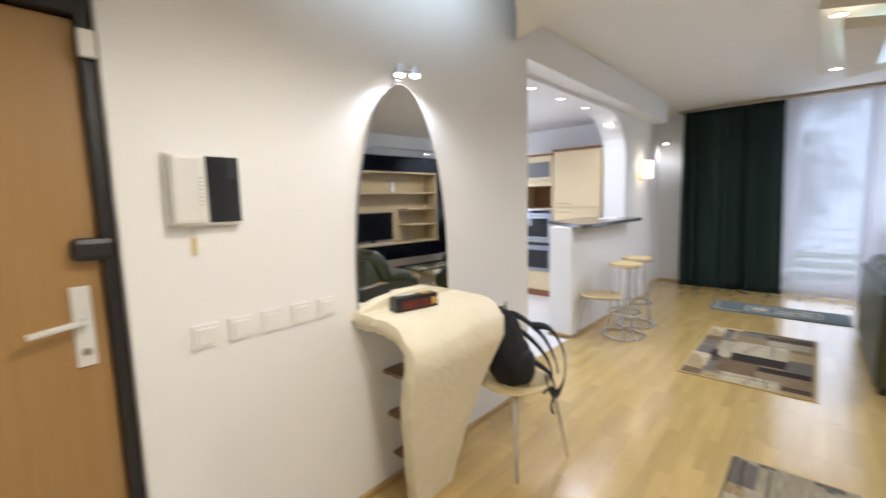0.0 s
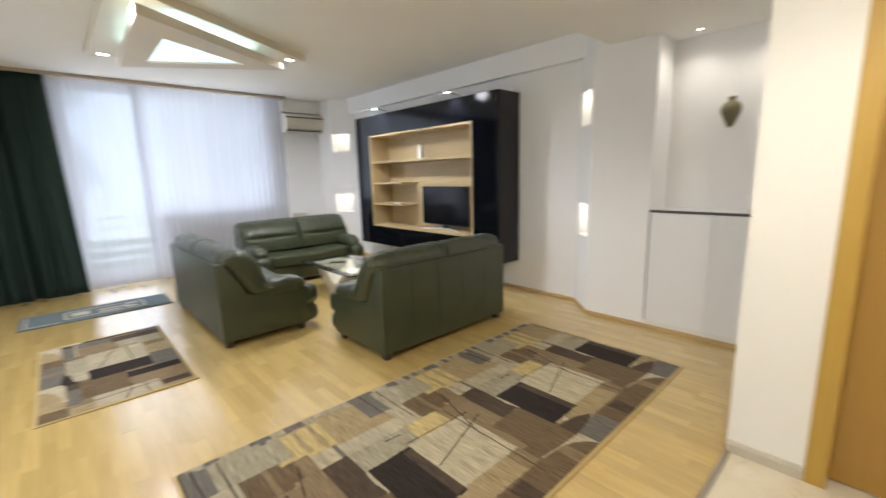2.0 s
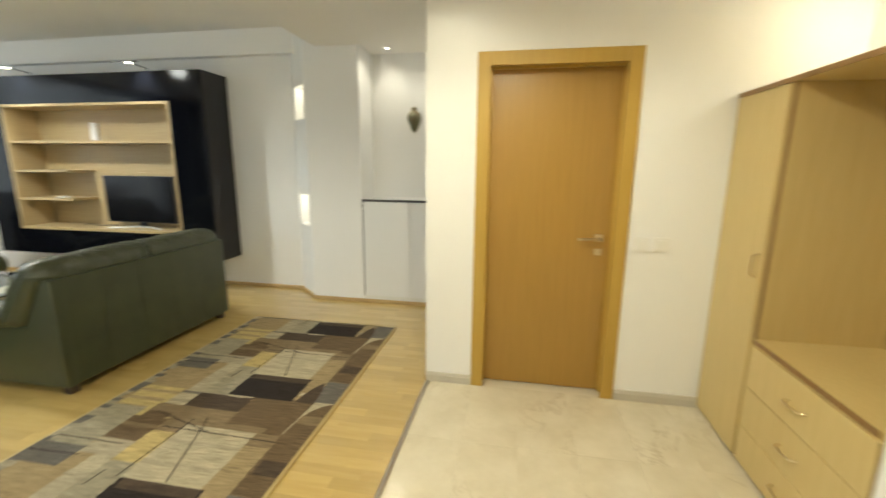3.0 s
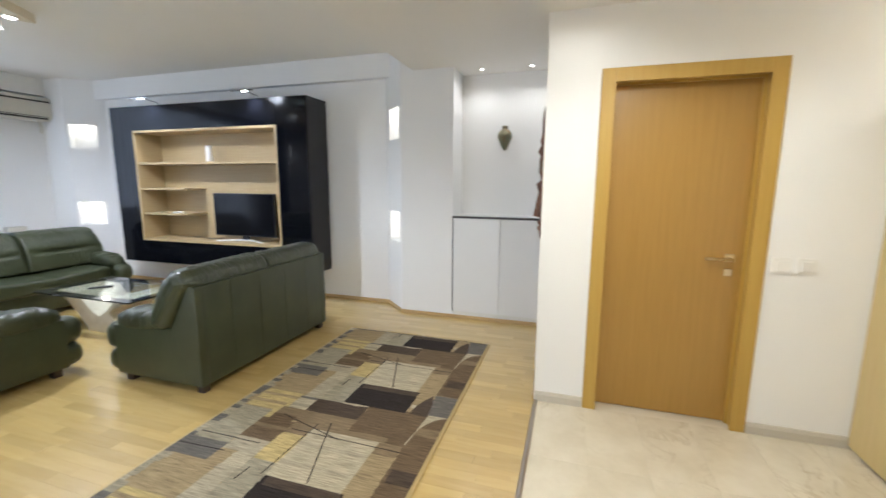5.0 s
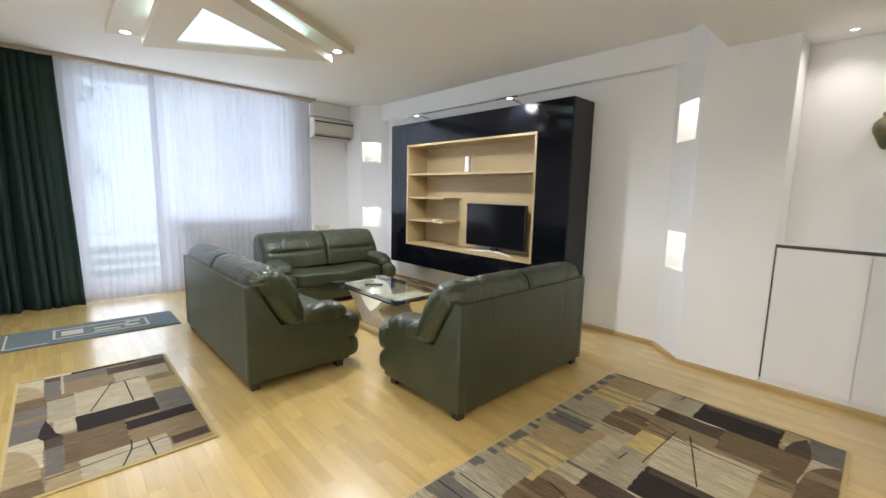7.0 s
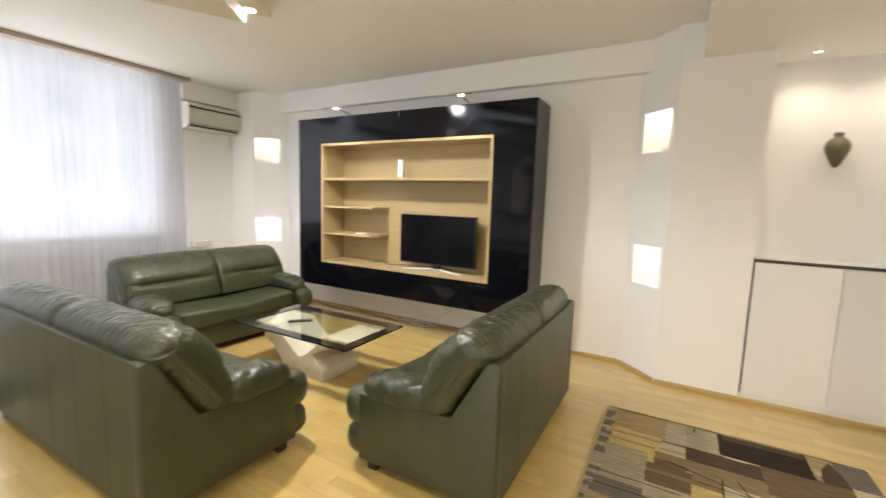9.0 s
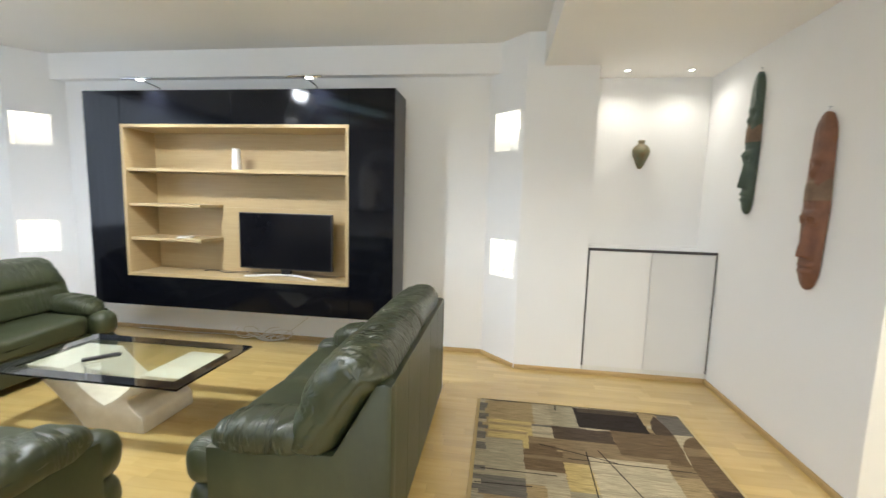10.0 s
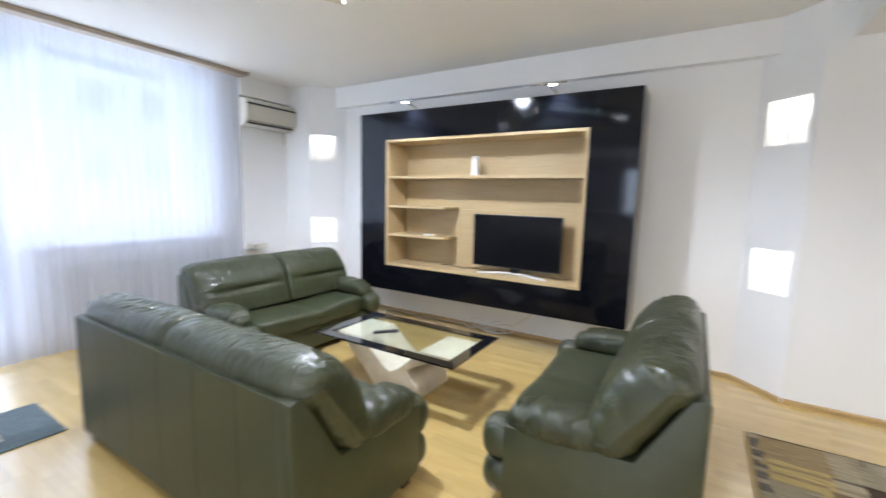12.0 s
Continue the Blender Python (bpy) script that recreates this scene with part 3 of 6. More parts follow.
# window wall with balcony door and window
DX0, DX1, WX1, WZ0, WZ1 = -0.20, 0.68, 2.42, 0.98, 2.80
structure("wall_north", boxes((-2.2, 8.2, 0, DX0, 8.45, H), (DX0, 8.2, WZ1, WX1, 8.45, H), (DX1, 8.2, 0, WX1, 8.45, WZ0), (WX1, 8.2, 0, 4.0, 8.45, H)), "wall", "white window wall with balcony door")


def window(name, x0, x1, z0, z1, label, mid=None):
    ob = thing(name, ((x0 + x1) / 2, 8.34, z0), label, "window", kind="structure")
    w = 0.07
    put("window_frame", boxes((x0, 8.30, z0, x0 + w, 8.38, z1), (x1 - w, 8.30, z0, x1, 8.38, z1), (x0 + w, 8.30, z0, x1 - w, 8.38, z0 + w), (x0 + w, 8.30, z1 - w, x1 - w, 8.38, z1), bevel=0.006), "white_frame", ob)
    cuts = [x0 + w] + ([mid - 0.035, mid + 0.035] if mid else []) + [x1 - w]
    if mid:
        put("mullion", boxes((mid - 0.035, 8.305, z0 + w, mid + 0.035, 8.375, z1 - w), bevel=0.005), "white_frame", ob)
    for a, b in zip(cuts[::2], cuts[1::2]):
        pane = put("pane", boxes((a, 8.335, z0 + w, b, 8.345, z1 - w)), "glass", ob)
        pane.visible_shadow = False
    return ob


door_b = window("window_1", DX0 + 0.002, DX1 - 0.002, 0.02, WZ1 - 0.002, "white glazed balcony door behind the net curtain")
put("kick_panel", boxes((DX0 + 0.075, 8.315, 0.092, DX1 - 0.075, 8.333, 0.22)), "white_frame", door_b)
win = window("window_2", DX1 + 0.002, WX1 - 0.002, WZ0 + 0.002, WZ1 - 0.002, "wide white framed window behind the net curtain", 2.06)
put("window_sill", boxes((DX1 + 0.02, 8.12, WZ0 - 0.035, WX1 + 0.06, 8.199, WZ0 - 0.002), bevel=0.008), "white_frame", win)


# baseboards
def skirting(name, runs, material, label, h=0.055, t=0.016):
    """runs: pairs of floor points, the wall on the left hand of the way."""
    bm = B()
    for (xa, ya), (xb, yb) in runs:
        a, b = Vector((xa, ya)), Vector((xb, yb))
        d = (b - a).normalized()
        n = Vector((d.y, -d.x)) * t
        prof = [(0.001, 0.0), (1.0, 0.0), (1.0, 0.7), (0.55, 1.0), (0.001, 1.0)]
        rings = [[bm.verts.new((*(p + n * u), h * v)) for u, v in prof] for p in (a, b)]
        k = len(prof)
        fs = [bm.faces.new(rings[0]), bm.faces.new(rings[1][::-1])]
        for i in range(k):
            fs.append(bm.faces.new((rings[0][i], rings[1][i], rings[1][(i + 1) % k], rings[0][(i + 1) % k])))
        bmesh.ops.recalc_face_normals(bm, faces=fs)
    return structure(name, bm, material, label)


skirting("baseboard_oak", [((3.453, 8.2), (3.453, 7.75)), ((3.453, 7.747), (3.788, 7.412)), ((3.79, 7.41), (3.79, 2.956)), ((3.79, 2.954), (3.486, 2.654)), ((3.478, 2.646), (3.478, 1.075)),
                           ((3.50, 1.054), (1.981, 1.054)), ((-1.52, 1.06), (-1.52, 2.92)), ((-1.79, 4.27), (-1.79, 7.0)), ((-2.04, 4.27), (-1.775, 4.27)), ((-1.98, 7.02), (-1.98, 8.2)), ((-1.98, 8.2), (DX0, 8.2)), ((DX1, 8.2), (3.45, 8.2))],
         "base_wood", "low oak baseboard", 0.036, 0.014)
skirting("baseboard_stone", [((1.98, 1.05), (1.98, 0.745)), ((1.98, -0.168), (1.98, -0.66)), ((0.755, -0.66), (-1.5, -0.66)), ((-1.52, 0.452), (-1.52, 1.04))], "base_stone", "low cream stone baseboard", 0.065)


# ---- things of the hall ----
def room_door():
    d = thing("door_1", (2.04, 0.289, 0), "closed honey-coloured wooden door with matching casing and brass lever", "door", kind="structure")
    y0, y1, top = -0.165, 0.743, 2.10
    w = 0.078
    put("door_casing", boxes((1.962, y0, 0, 1.979, y0 + w, top), (1.962, y1 - w, 0, 1.979, y1, top), (1.962, y0 + w, top - w, 1.979, y1 - w, top), bevel=0.004), "casing", d)
    put("door_jamb", boxes((1.981, y0 + 0.002, 0, 2.10, y0 + w - 0.012, top - 0.002), (1.981, y1 - w + 0.012, 0, 2.10, y1 - 0.002, top - 0.002), (1.981, y0 + w - 0.012, top - w + 0.012, 2.10, y1 - w + 0.012, top - 0.002),
                           (2.045, y0 + w - 0.012, 0, 2.062, y0 + w + 0.004, top - w + 0.012), (2.045, y1 - w - 0.004, 0, 2.062, y1 - w + 0.012, top - w + 0.012), (2.045, y0 + w + 0.004, top - w - 0.004, 2.062, y1 - w - 0.004, top - w + 0.012)), "casing", d)
    put("door_leaf", boxes((2.063, y0 + w - 0.010, 0.006, 2.099, y1 - w + 0.010, top - w + 0.010)), "door_wood", d)
    bm = B()
    tube(bm, [(2.062, -0.02, 1.02), (2.02, -0.02, 1.02), (2.015, -0.01, 1.02), (2.015, 0.11, 1.018)], 0.008)
    box(bm, 2.058, -0.045, 1.0, 2.0625, 0.005, 1.045, bevel=0.003)
    put("door_handle", bm, "satin", d, "brass lever handle", 40)
    put("keyhole_plate", boxes((2.058, -0.04, 0.915, 2.0625, 0.0, 0.955), bevel=0.003), "satin", d)


def entry_door():
    d = thing("door_2", (-1.6, -0.034, 0), "closed wood-veneered entrance door in a dark steel frame", "door", kind="structure")
    part("door_leaf", boxes((-0.055, -0.43, 0.01, 0, 0.440, 2.07), bevel=0.004), "entry_wood", d)
    part("door_frame", boxes((-0.057, 0.444, 0, 0.04, 0.483, 2.128), (-0.057, -0.468, 0, 0.04, -0.434, 2.128), (-0.057, -0.434, 2.075, 0.04, 0.444, 2.128), bevel=0.004), "black_plastic", d)
    bm = boxes((0, 0.355, 1.005, 0.012, 0.405, 1.262), bevel=0.005)
    part("handle_plate", bm, "white_plastic", d, "white long handle plate")
    bm = B()
    tube(bm, [(0.01, 0.38, 1.155), (0.055, 0.38, 1.155), (0.06, 0.36, 1.155), (0.06, 0.25, 1.140)], 0.010)
    part("door_handle", bm, "white_plastic", d, "white lever handle", 40)
    part("lock_cylinder", disc(B(), 0, 0, 0, 0.01, 0.012), "chrome", d).matrix_basis = pose(0.012, 0.38, 1.055, 0, 90, 0)
    part("security_lock", boxes((0, 0.37, 1.340, 0.05, 0.478, 1.412), bevel=0.018), "black_plastic", d, "black rounded box lock")
    part("contact_sensor", boxes((0.0405, 0.440, 1.95, 0.065, 0.481, 2.03), bevel=0.004), "white_plastic", d, "small white door sensor")


room_door()
entry_door()


def wardrobe():
    w = thing("wardrobe", (1.36, -0.93, 0), "pale beech wardrobe with a tall door, open niche and three drawers", "wardrobe")
    yb, yf, x0, xm, x1, top = -1.205, -0.675, 0.765, 1.515, 1.972, 1.84
    for xa in (x0, x1 - 0.02):
        put("side_panel", boxes((xa, yb, 0.0, xa + 0.02, yf, top)), "wardrobe", w)
    put("middle_panel", boxes((xm - 0.01, yb, 0.02, xm + 0.01, yf, top - 0.023)), "wardrobe", w)
    put("top_panel", boxes((x0 + 0.0205, yb, top - 0.022, x1 - 0.0205, yf + 0.02, top)), "wardrobe", w)
    put("back_panel", boxes((x0 + 0.02, yb, 0.06, xm - 0.01, yb + 0.012, top - 0.022)), "wardrobe", w)
    put("niche_shelf", boxes((x0 + 0.02, yb + 0.012, 0.625, xm - 0.01, yf + 0.01, 0.65)), "wardrobe", w)
    put("edge_band", boxes((xm - 0.0105, yf, 0.65, xm + 0.0105, yf + 0.003, top - 0.022), (x0 + 0.02, yf + 0.01, 0.63, xm - 0.01, yf + 0.014, 0.652), (x0 + 0.02, yf + 0.02, top - 0.022, x1, yf + 0.023, top)), "ward_edge", w, "brown edge strip")
    d = put("door", boxes((xm + 0.014, yf + 0.001, 0.02, x1 - 0.002, yf + 0.019, top - 0.024), bevel=0.002), "wardrobe", w)
    bm = B()
    tube(bm, [(xm + 0.05, yf + 0.018, 1.06), (xm + 0.05, yf + 0.045, 1.045), (xm + 0.05, yf + 0.048, 1.0), (xm + 0.05, yf + 0.045, 0.955), (xm + 0.05, yf + 0.018, 0.94)], 0.006)
    put("handle", bm, "satin", d, "", 40)
    for z0, z1 in ((0.02, 0.205), (0.209, 0.41), (0.414, 0.622)):
        f = put("drawer", boxes((x0 + 0.003, yf + 0.001, z0, xm - 0.013, yf + 0.019, z1), bevel=0.002), "wardrobe", w)
        xc, zc = (x0 + xm) / 2, (z0 + z1) / 2
        bm = B()
        tube(bm, [(xc - 0.055, yf + 0.018, zc), (xc - 0.045, yf + 0.042, zc - 0.004), (xc, yf + 0.046, zc - 0.006), (xc + 0.045, yf + 0.042, zc - 0.004), (xc + 0.055, yf + 0.018, zc)], 0.005)
        put("handle", bm, "satin", f, "", 40)
    put("plinth", boxes((x0 + 0.004, yf - 0.02, 0, x1 - 0.004, yf - 0.002, 0.018)), "ward_edge", w)


wardrobe()


def wall_lamp(name, place, turn, label, w=0.17, h=0.20, deep=0.085):
    """A square glass shade on a wooden backing; local y points away from the wall."""
    s = thing(name, place, label, "wall lamp", "glowing square wall lamps", turn=turn)
    part("backing", boxes((-w * 0.32, 0, -h * 0.62, w * 0.32, 0.018, h * 0.58), bevel=0.003), "casing", s)
    bm = B()
    for i in range(8):
        a0, a1 = radians(-70 + 140 * i / 8), radians(-70 + 140 * (i + 1) / 8)
        p = [(w / 1.9 * math.sin(a), 0.02 + deep * math.cos(a)) for a in (a0, a1)]
        q = [(u * 0.96, v - 0.006) for u, v in p]
        prism(bm, [p[0], p[1], q[1], q[0]], -h / 2, h / 2)
    part("shade", bm, "shade", s, "glowing frosted glass shade")
    return s


wall_lamp("wall_lamp", (1.60, -1.213, 2.10), 0, "glowing frosted wall lamp above the wardrobe")
wall_lamp("wall_lamp", (-1.788, 6.45, 1.87), -90, "glowing frosted wall lamp beside the kitchen opening", 0.20, 0.24, 0.135)


def switch(place, turn, label, group):
    s = thing("light_switch", place, label, "switch", group, turn=turn)
    part("plate", boxes((-0.043, 0, -0.043, 0.043, 0.013, 0.043), bevel=0.002), "switch", s)
    part("rocker", boxes((-0.028, 0.012, -0.029, 0.028, 0.020, 0.029), bevel=0.002), "switch", s)
    return s


first = switch((-1.519, 0.662, 1.036), -90, "white square light switch on the white wall", "row of five switches")
for k in range(1, 5):
    copy_thing(first, pose(-1.519, 0.662 + 0.125 * k, 1.036 + 0.001 * k, 0, 0, -90))
pair = switch((1.979, -0.24, 1.006), 90, "white square light switch beside the door", "two switches by the door")
copy_thing(pair, pose(1.979, -0.355, 1.009, 0, 0, 90))


def intercom():
    s = thing("intercom", (-1.519, 0.697, 1.558), "white wall intercom with handset and dark screen", "intercom", turn=-90)
    w, h = 0.118, 0.124
    part("body", boxes((-w, 0, -h, w, 0.042, h), bevel=0.010), "white_plastic", s)
    part("handset", boxes((0.012, 0.040, -h + 0.008, w - 0.006, 0.068, h - 0.008), bevel=0.014), "white_plastic", s)
    part("screen", boxes((-w + 0.008, 0.0405, -h + 0.010, -0.002, 0.047, h - 0.010), bevel=0.003), "dark_glass", s, "dark glossy screen")
    for k in range(8):
        part("vent", boxes((0.018, 0.0675, -0.055 + 0.013 * k, 0.030, 0.0688, -0.050 + 0.013 * k)), "base_stone", s)
    part("key_tag", boxes((0.035, 0.004, -0.225, 0.052, 0.010, -0.165), bevel=0.003), "seat_wood", s, "small hanging tag")
    part("cord", tube(B(), [(0.043, 0.007, -0.12), (0.043, 0.008, -0.168)], 0.002, 6), "cable", s)


intercom()


def wall_mirror():
    s = thing("wall_mirror", (-1.518, 1.645, 0.95), "tall frameless arched wall mirror above the console", "mirror")
    poly = [(1.645 - 0.31, 0.93), (1.645 + 0.31, 0.93)] + [(1.645 + 0.31 * math.cos(radians(a)), 1.12 + 0.968 * math.sin(radians(a))) for a in range(0, 181, 5)]
    put("back_edge", prism(B(), [(1.645 + (y - 1.645) * 1.012, 1.12 + (z - 1.12) * 1.006) for y, z in poly], -1.508, -1.500, "x"), "steel", s)
    put("mirror_glass", prism(B(), poly, -1.4995, -1.495, "x"), "mirror", s)
    for z in (1.90, 1.10):
        put("wall_hook", boxes((-1.518, 1.60, z, -1.5085, 1.69, z + 0.04)), "steel", s)
    s.matrix_basis = pose(-1.518, 1.645, 0.95, 0, 0, -2.2)


wall_mirror()


def mirror_spots():
    s = thing("mirror_spotlight", (-1.519, 1.635, 2.13), "chrome twin spotlight above the mirror", "spotlight")
    part("base", disc(B(), 0, 0, 0, 0.018, 0.026), "chrome", s, "", 40).matrix_basis = pose(0, 0, 0, 0, 90, 0)
    part("arm", tube(B(), [(0.015, 0, 0), (0.06, 0, 0.012), (0.085, -0.05, 0.0)], 0.006), "chrome", s, "", 40)
    part("arm", tube(B(), [(0.06, 0, 0.012), (0.085, 0.05, 0.018)], 0.006), "chrome", s, "", 40)
    for y, z in ((-0.05, 0.0), (0.05, 0.015)):
        h = part("head", disc(B(), 0.085, y, z - 0.022, z + 0.024, 0.034, 0.016), "chrome", s, "", 40)
        part("bulb", disc(B(), 0.085, y, z - 0.027, z - 0.0225, 0.022), "lamp_glow", h, "glowing bulb")


mirror_spots()


def console():
    s = thing("console_table", (-1.33, 1.61, 0), "cream carved plaster console on a tapering curved leg", "console")
    prof = [(-1.516, 0.940, 0.33, 1.635), (-1.38, 0.945, 0.335, 1.635), (-1.26, 0.945, 0.335, 1.63), (-1.17, 0.925, 0.335, 1.62), (-1.115, 0.875, 0.33, 1.606), (-1.105, 0.81, 0.318, 1.592), (-1.135, 0.72, 0.298, 1.578),
            (-1.175, 0.60, 0.268, 1.570), (-1.215, 0.45, 0.230, 1.570), (-1.255, 0.28, 0.188, 1.576), (-1.292, 0.12, 0.152, 1.584), (-1.315, 0.0, 0.13, 1.594)]
    fine = []
    for i in range(len(prof) - 1):
        for k in range(3):
            fine.append(tuple(prof[i][c] + (prof[i + 1][c] - prof[i][c]) * k / 3 for c in range(4)))
    fine.append(prof[-1])
    bm, rings = B(), []
    for i, (x, z, hw, yc) in enumerate(fine):
        xa, za = fine[max(i - 1, 0)][:2]
        xb, zb = fine[min(i + 1, len(fine) - 1)][:2]
        d = Vector((xb - xa, zb - za)).normalized()
        nx, nz = -d.y, d.x
        if i > len(fine) - 2:
            nx, nz = 1.0, 0.0
        t = 0.078
        ring = []
        for u, v in [(-1, 1), (-0.5, 1.04), (0, 1.05), (0.5, 1.04), (1, 1), (1.03, 0.3), (1.0, -0.4), (0.96, -1), (0, -1), (-0.96, -1), (-1.0, -0.4), (-1.03, 0.3)]:
            rough = 0.009 * noise.noise(Vector((x * 17, u * 9, z * 17 + v))) if abs(u) > 0.9 else 0.002 * noise.noise(Vector((x * 9, u * 6, z * 9)))
            ring.append(bm.verts.new((x + nx * v * t / 2, yc + u * hw + (rough * 1.6 if abs(u) > 0.9 else 0), max(0.0, z + nz * v * t / 2 + rough * (z > 0.02)))))
        rings.append(ring)
    for a, b in zip(rings, rings[1:]):
        for k in range(12):
            bm.faces.new((a[k], a[(k + 1) % 12], b[(k + 1) % 12], b[k]))
    bm.faces.new(rings[0][::-1]), bm.faces.new(rings[-1])
    bmesh.ops.recalc_face_normals(bm, faces=bm.faces)
    put("curved_slab", bm, "plaster", s, "", 50)
    lip = [(1.635 - 0.33, 0.945)] + [(1.635 + 0.33 * u, 0.985 + 0.055 * (1 - u * u)) for u in (-1, -0.75, -0.5, -0.25, 0, 0.25, 0.5, 0.75, 1)] + [(1.635 + 0.33, 0.945)]
    put("back_lip", prism(B(), lip, -1.505, -1.465, "x", bevel=0.006), "plaster", s)
    for z, y in ((0.62, 1.475), (0.385, 1.495), (0.15, 1.525)):
        put("shelf", boxes((-1.518, y, z, -1.28, 1.70, z + 0.022), bevel=0.003), "shelf_wood", s, "small brown wooden shelf")


console()


def box_on_console():
    s = thing("gift_box", (-1.33, 1.53, 0.986), "long dark printed box lying on the console", "box", turn=-14)
    part("carton", boxes((-0.036, -0.115, 0, 0.036, 0.115, 0.066), bevel=0.003), "black_plastic", s)
    part("printed_band", boxes((0.0365, -0.08, 0.010, 0.0380, 0.07, 0.048)), "red_print", s, "dark red printed band")
    part("printed_mark", boxes((0.0365, 0.078, 0.014, 0.0382, 0.108, 0.050)), "gold_print", s, "gold printed mark")
    part("printed_bar", boxes((-0.024, -0.085, 0.0665, -0.010, 0.016, 0.0678)), "white_plastic", s, "pale printed bar")
    part("printed_patch", boxes((-0.016, 0.04, 0.0665, 0.020, 0.088, 0.0678)), "gold_print", s)


box_on_console()


def metal_chair(place, turn, label, group, back=True):
    """A round beech seat on four splayed chrome legs; local x points to the front."""
    s = thing("metal_chair", place, label, "chair", group, turn=turn)
    bm = B()
    pillow(bm, (0, 0, 0.448), (0.43, 0.42, 0.030), p=2.6, n=10)
    part("seat", bm, "seat_wood", s, "", 50)
    part("seat_ring", tube(B(), ring_path(0, 0, 0.425, 0.165), 0.008, 8, True), "chrome", s, "", 50)
    for a, b in ((0.24, 0.20), (0.24, -0.20), (-0.24, 0.20), (-0.24, -0.20)):
        leg = [(a * 0.62, b * 0.62, 0.430), (a * 0.72, b * 0.75, 0.40), (a, b, 0.0)]
        part("leg", tube(B(), leg, 0.010), "chrome", s, "", 50)
    if back:
        for b in (-0.17, 0.17):
            part("back_post", tube(B(), [(-0.16, b * 0.9, 0.43), (-0.22, b, 0.60), (-0.25, b, 0.84)], 0.009), "chrome", s, "", 50)
        for z in (0.82, 0.70):
            part("back_bar", tube(B(), [(-0.235 - (z - 0.7) * 0.1, b, z - 0.01 + 0.012 * (1 - abs(b) / 0.17)) for b in (-0.17, -0.08, 0, 0.08, 0.17)], 0.008), "chrome", s, "", 50)
    return s


metal_chair((-1.18, 2.175, 0), -14, "chrome chair with a round pale seat beside the console", "chrome and beech seats")
metal_chair((-1.60, 4.60, 0), 20, "low chrome stool with a pale seat against the bar wall", "chrome and beech seats", False)


def backpack():
    s = thing("backpack", (-1.17, 2.14, 0.463), "black nylon backpack with loose straps on the chair", "backpack", turn=15)

    def squash(p):
        k = 1.0 - 0.50 * max(0.0, p.z / 0.22)
        return Vector((p.x * k - 0.10 * (p.z + 0.2), p.y * k, p.z - 0.03 * abs(p.y)))
    bm = B()
    pillow(bm, (0.0, -0.03, 0.205), (0.23, 0.27, 0.42), p=2.7, n=14, wrinkle=0.022, freq=(9, 9, 9), seed=3.0, shape=squash)
    part("bag_body", bm, "bag", s, "", 0)
    bm = B()
    pillow(bm, (0.085, -0.03, 0.10), (0.11, 0.21, 0.18), p=2.8, n=8, wrinkle=0.014, freq=(10, 10, 10), seed=7.0)
    part("front_pocket", bm, "bag", s, "", 0)
    for path in ([(-0.08, 0.02, 0.36), (0.0, 0.13, 0.34), (0.12, 0.24, 0.20), (0.19, 0.28, 0.05), (0.21, 0.28, -0.04)],
                 [(-0.04, 0.05, 0.31), (0.07, 0.12, 0.22), (0.17, 0.17, 0.08), (0.20, 0.16, -0.04), (0.16, 0.12, -0.12)],
                 [(0.12, 0.05, 0.10), (0.20, 0.09, 0.03), (0.235, 0.07, -0.06), (0.225, 0.03, -0.14), (0.23, 0.06, -0.18)],
                 [(0.10, 0.10, 0.30), (0.19, 0.16, 0.27), (0.26, 0.20, 0.13), (0.27, 0.18, -0.02), (0.24, 0.12, -0.10), (0.22, 0.04, -0.06), (0.20, 0.0, 0.05)],
                 [(-0.12, -0.05, 0.365), (-0.13, 0.0, 0.41), (-0.12, 0.05, 0.36)]):
        pts, raw = [], [Vector(p) for p in path]
        for i in range(len(raw) - 1):
            p0, p1, p2, p3 = raw[max(i - 1, 0)], raw[i], raw[i + 1], raw[min(i + 2, len(raw) - 1)]
            for q in range(6):
                f = q / 6
                pts.append(0.5 * (2 * p1 + (p2 - p0) * f + (2 * p0 - 5 * p1 + 4 * p2 - p3) * f * f + (3 * p1 - p0 - 3 * p2 + p3) * f ** 3))
        pts.append(raw[-1])
        bm = B()
        rings = []
        for i, p in enumerate(pts):
            d = (pts[min(i + 1, len(pts) - 1)] - pts[max(i - 1, 0)]).normalized()
            w = d.cross(Vector((1, 0.2, 0.3))).normalized() * 0.022
            t = d.cross(w).normalized() * 0.004
            rings.append([bm.verts.new(p + q) for q in (w + t, -w + t, -w - t, w - t)])
        for a, b in zip(rings, rings[1:]):
            for k in range(4):
                bm.faces.new((a[k], a[(k + 1) % 4], b[(k + 1) % 4], b[k]))
        bm.faces.new(rings[0][::-1]), bm.faces.new(rings[-1])
        part("strap", bm, "bag", s, "", 0)


backpack()


# ---- kitchen and bar ----
bar_poly = [(-2.30, 4.74), (-1.98, 4.45), (-1.70, 4.22), (-1.63, 4.20), (-1.60, 4.30), (-1.585, 5.2), (-1.565, 5.83), (-1.60, 5.93), (-1.70, 5.98), (-1.788, 5.99), (-1.788, 5.846), (-2.30, 5.846)]
bar = thing("bar_counter", (-1.85, 5.2, 1.191), "dark polished stone bar top with a rounded end", "counter")
put("counter_top", prism(B(), bar_poly, 1.191, 1.231, bevel=0.006), "stone_bar", bar)
papers = thing("papers", (-1.82, 5.35, 1.232), "small stack of white papers lying on the bar", "papers", turn=20)
part("sheet", boxes((-0.11, -0.16, 0, 0.11, 0.16, 0.006)), "white_plastic", papers)
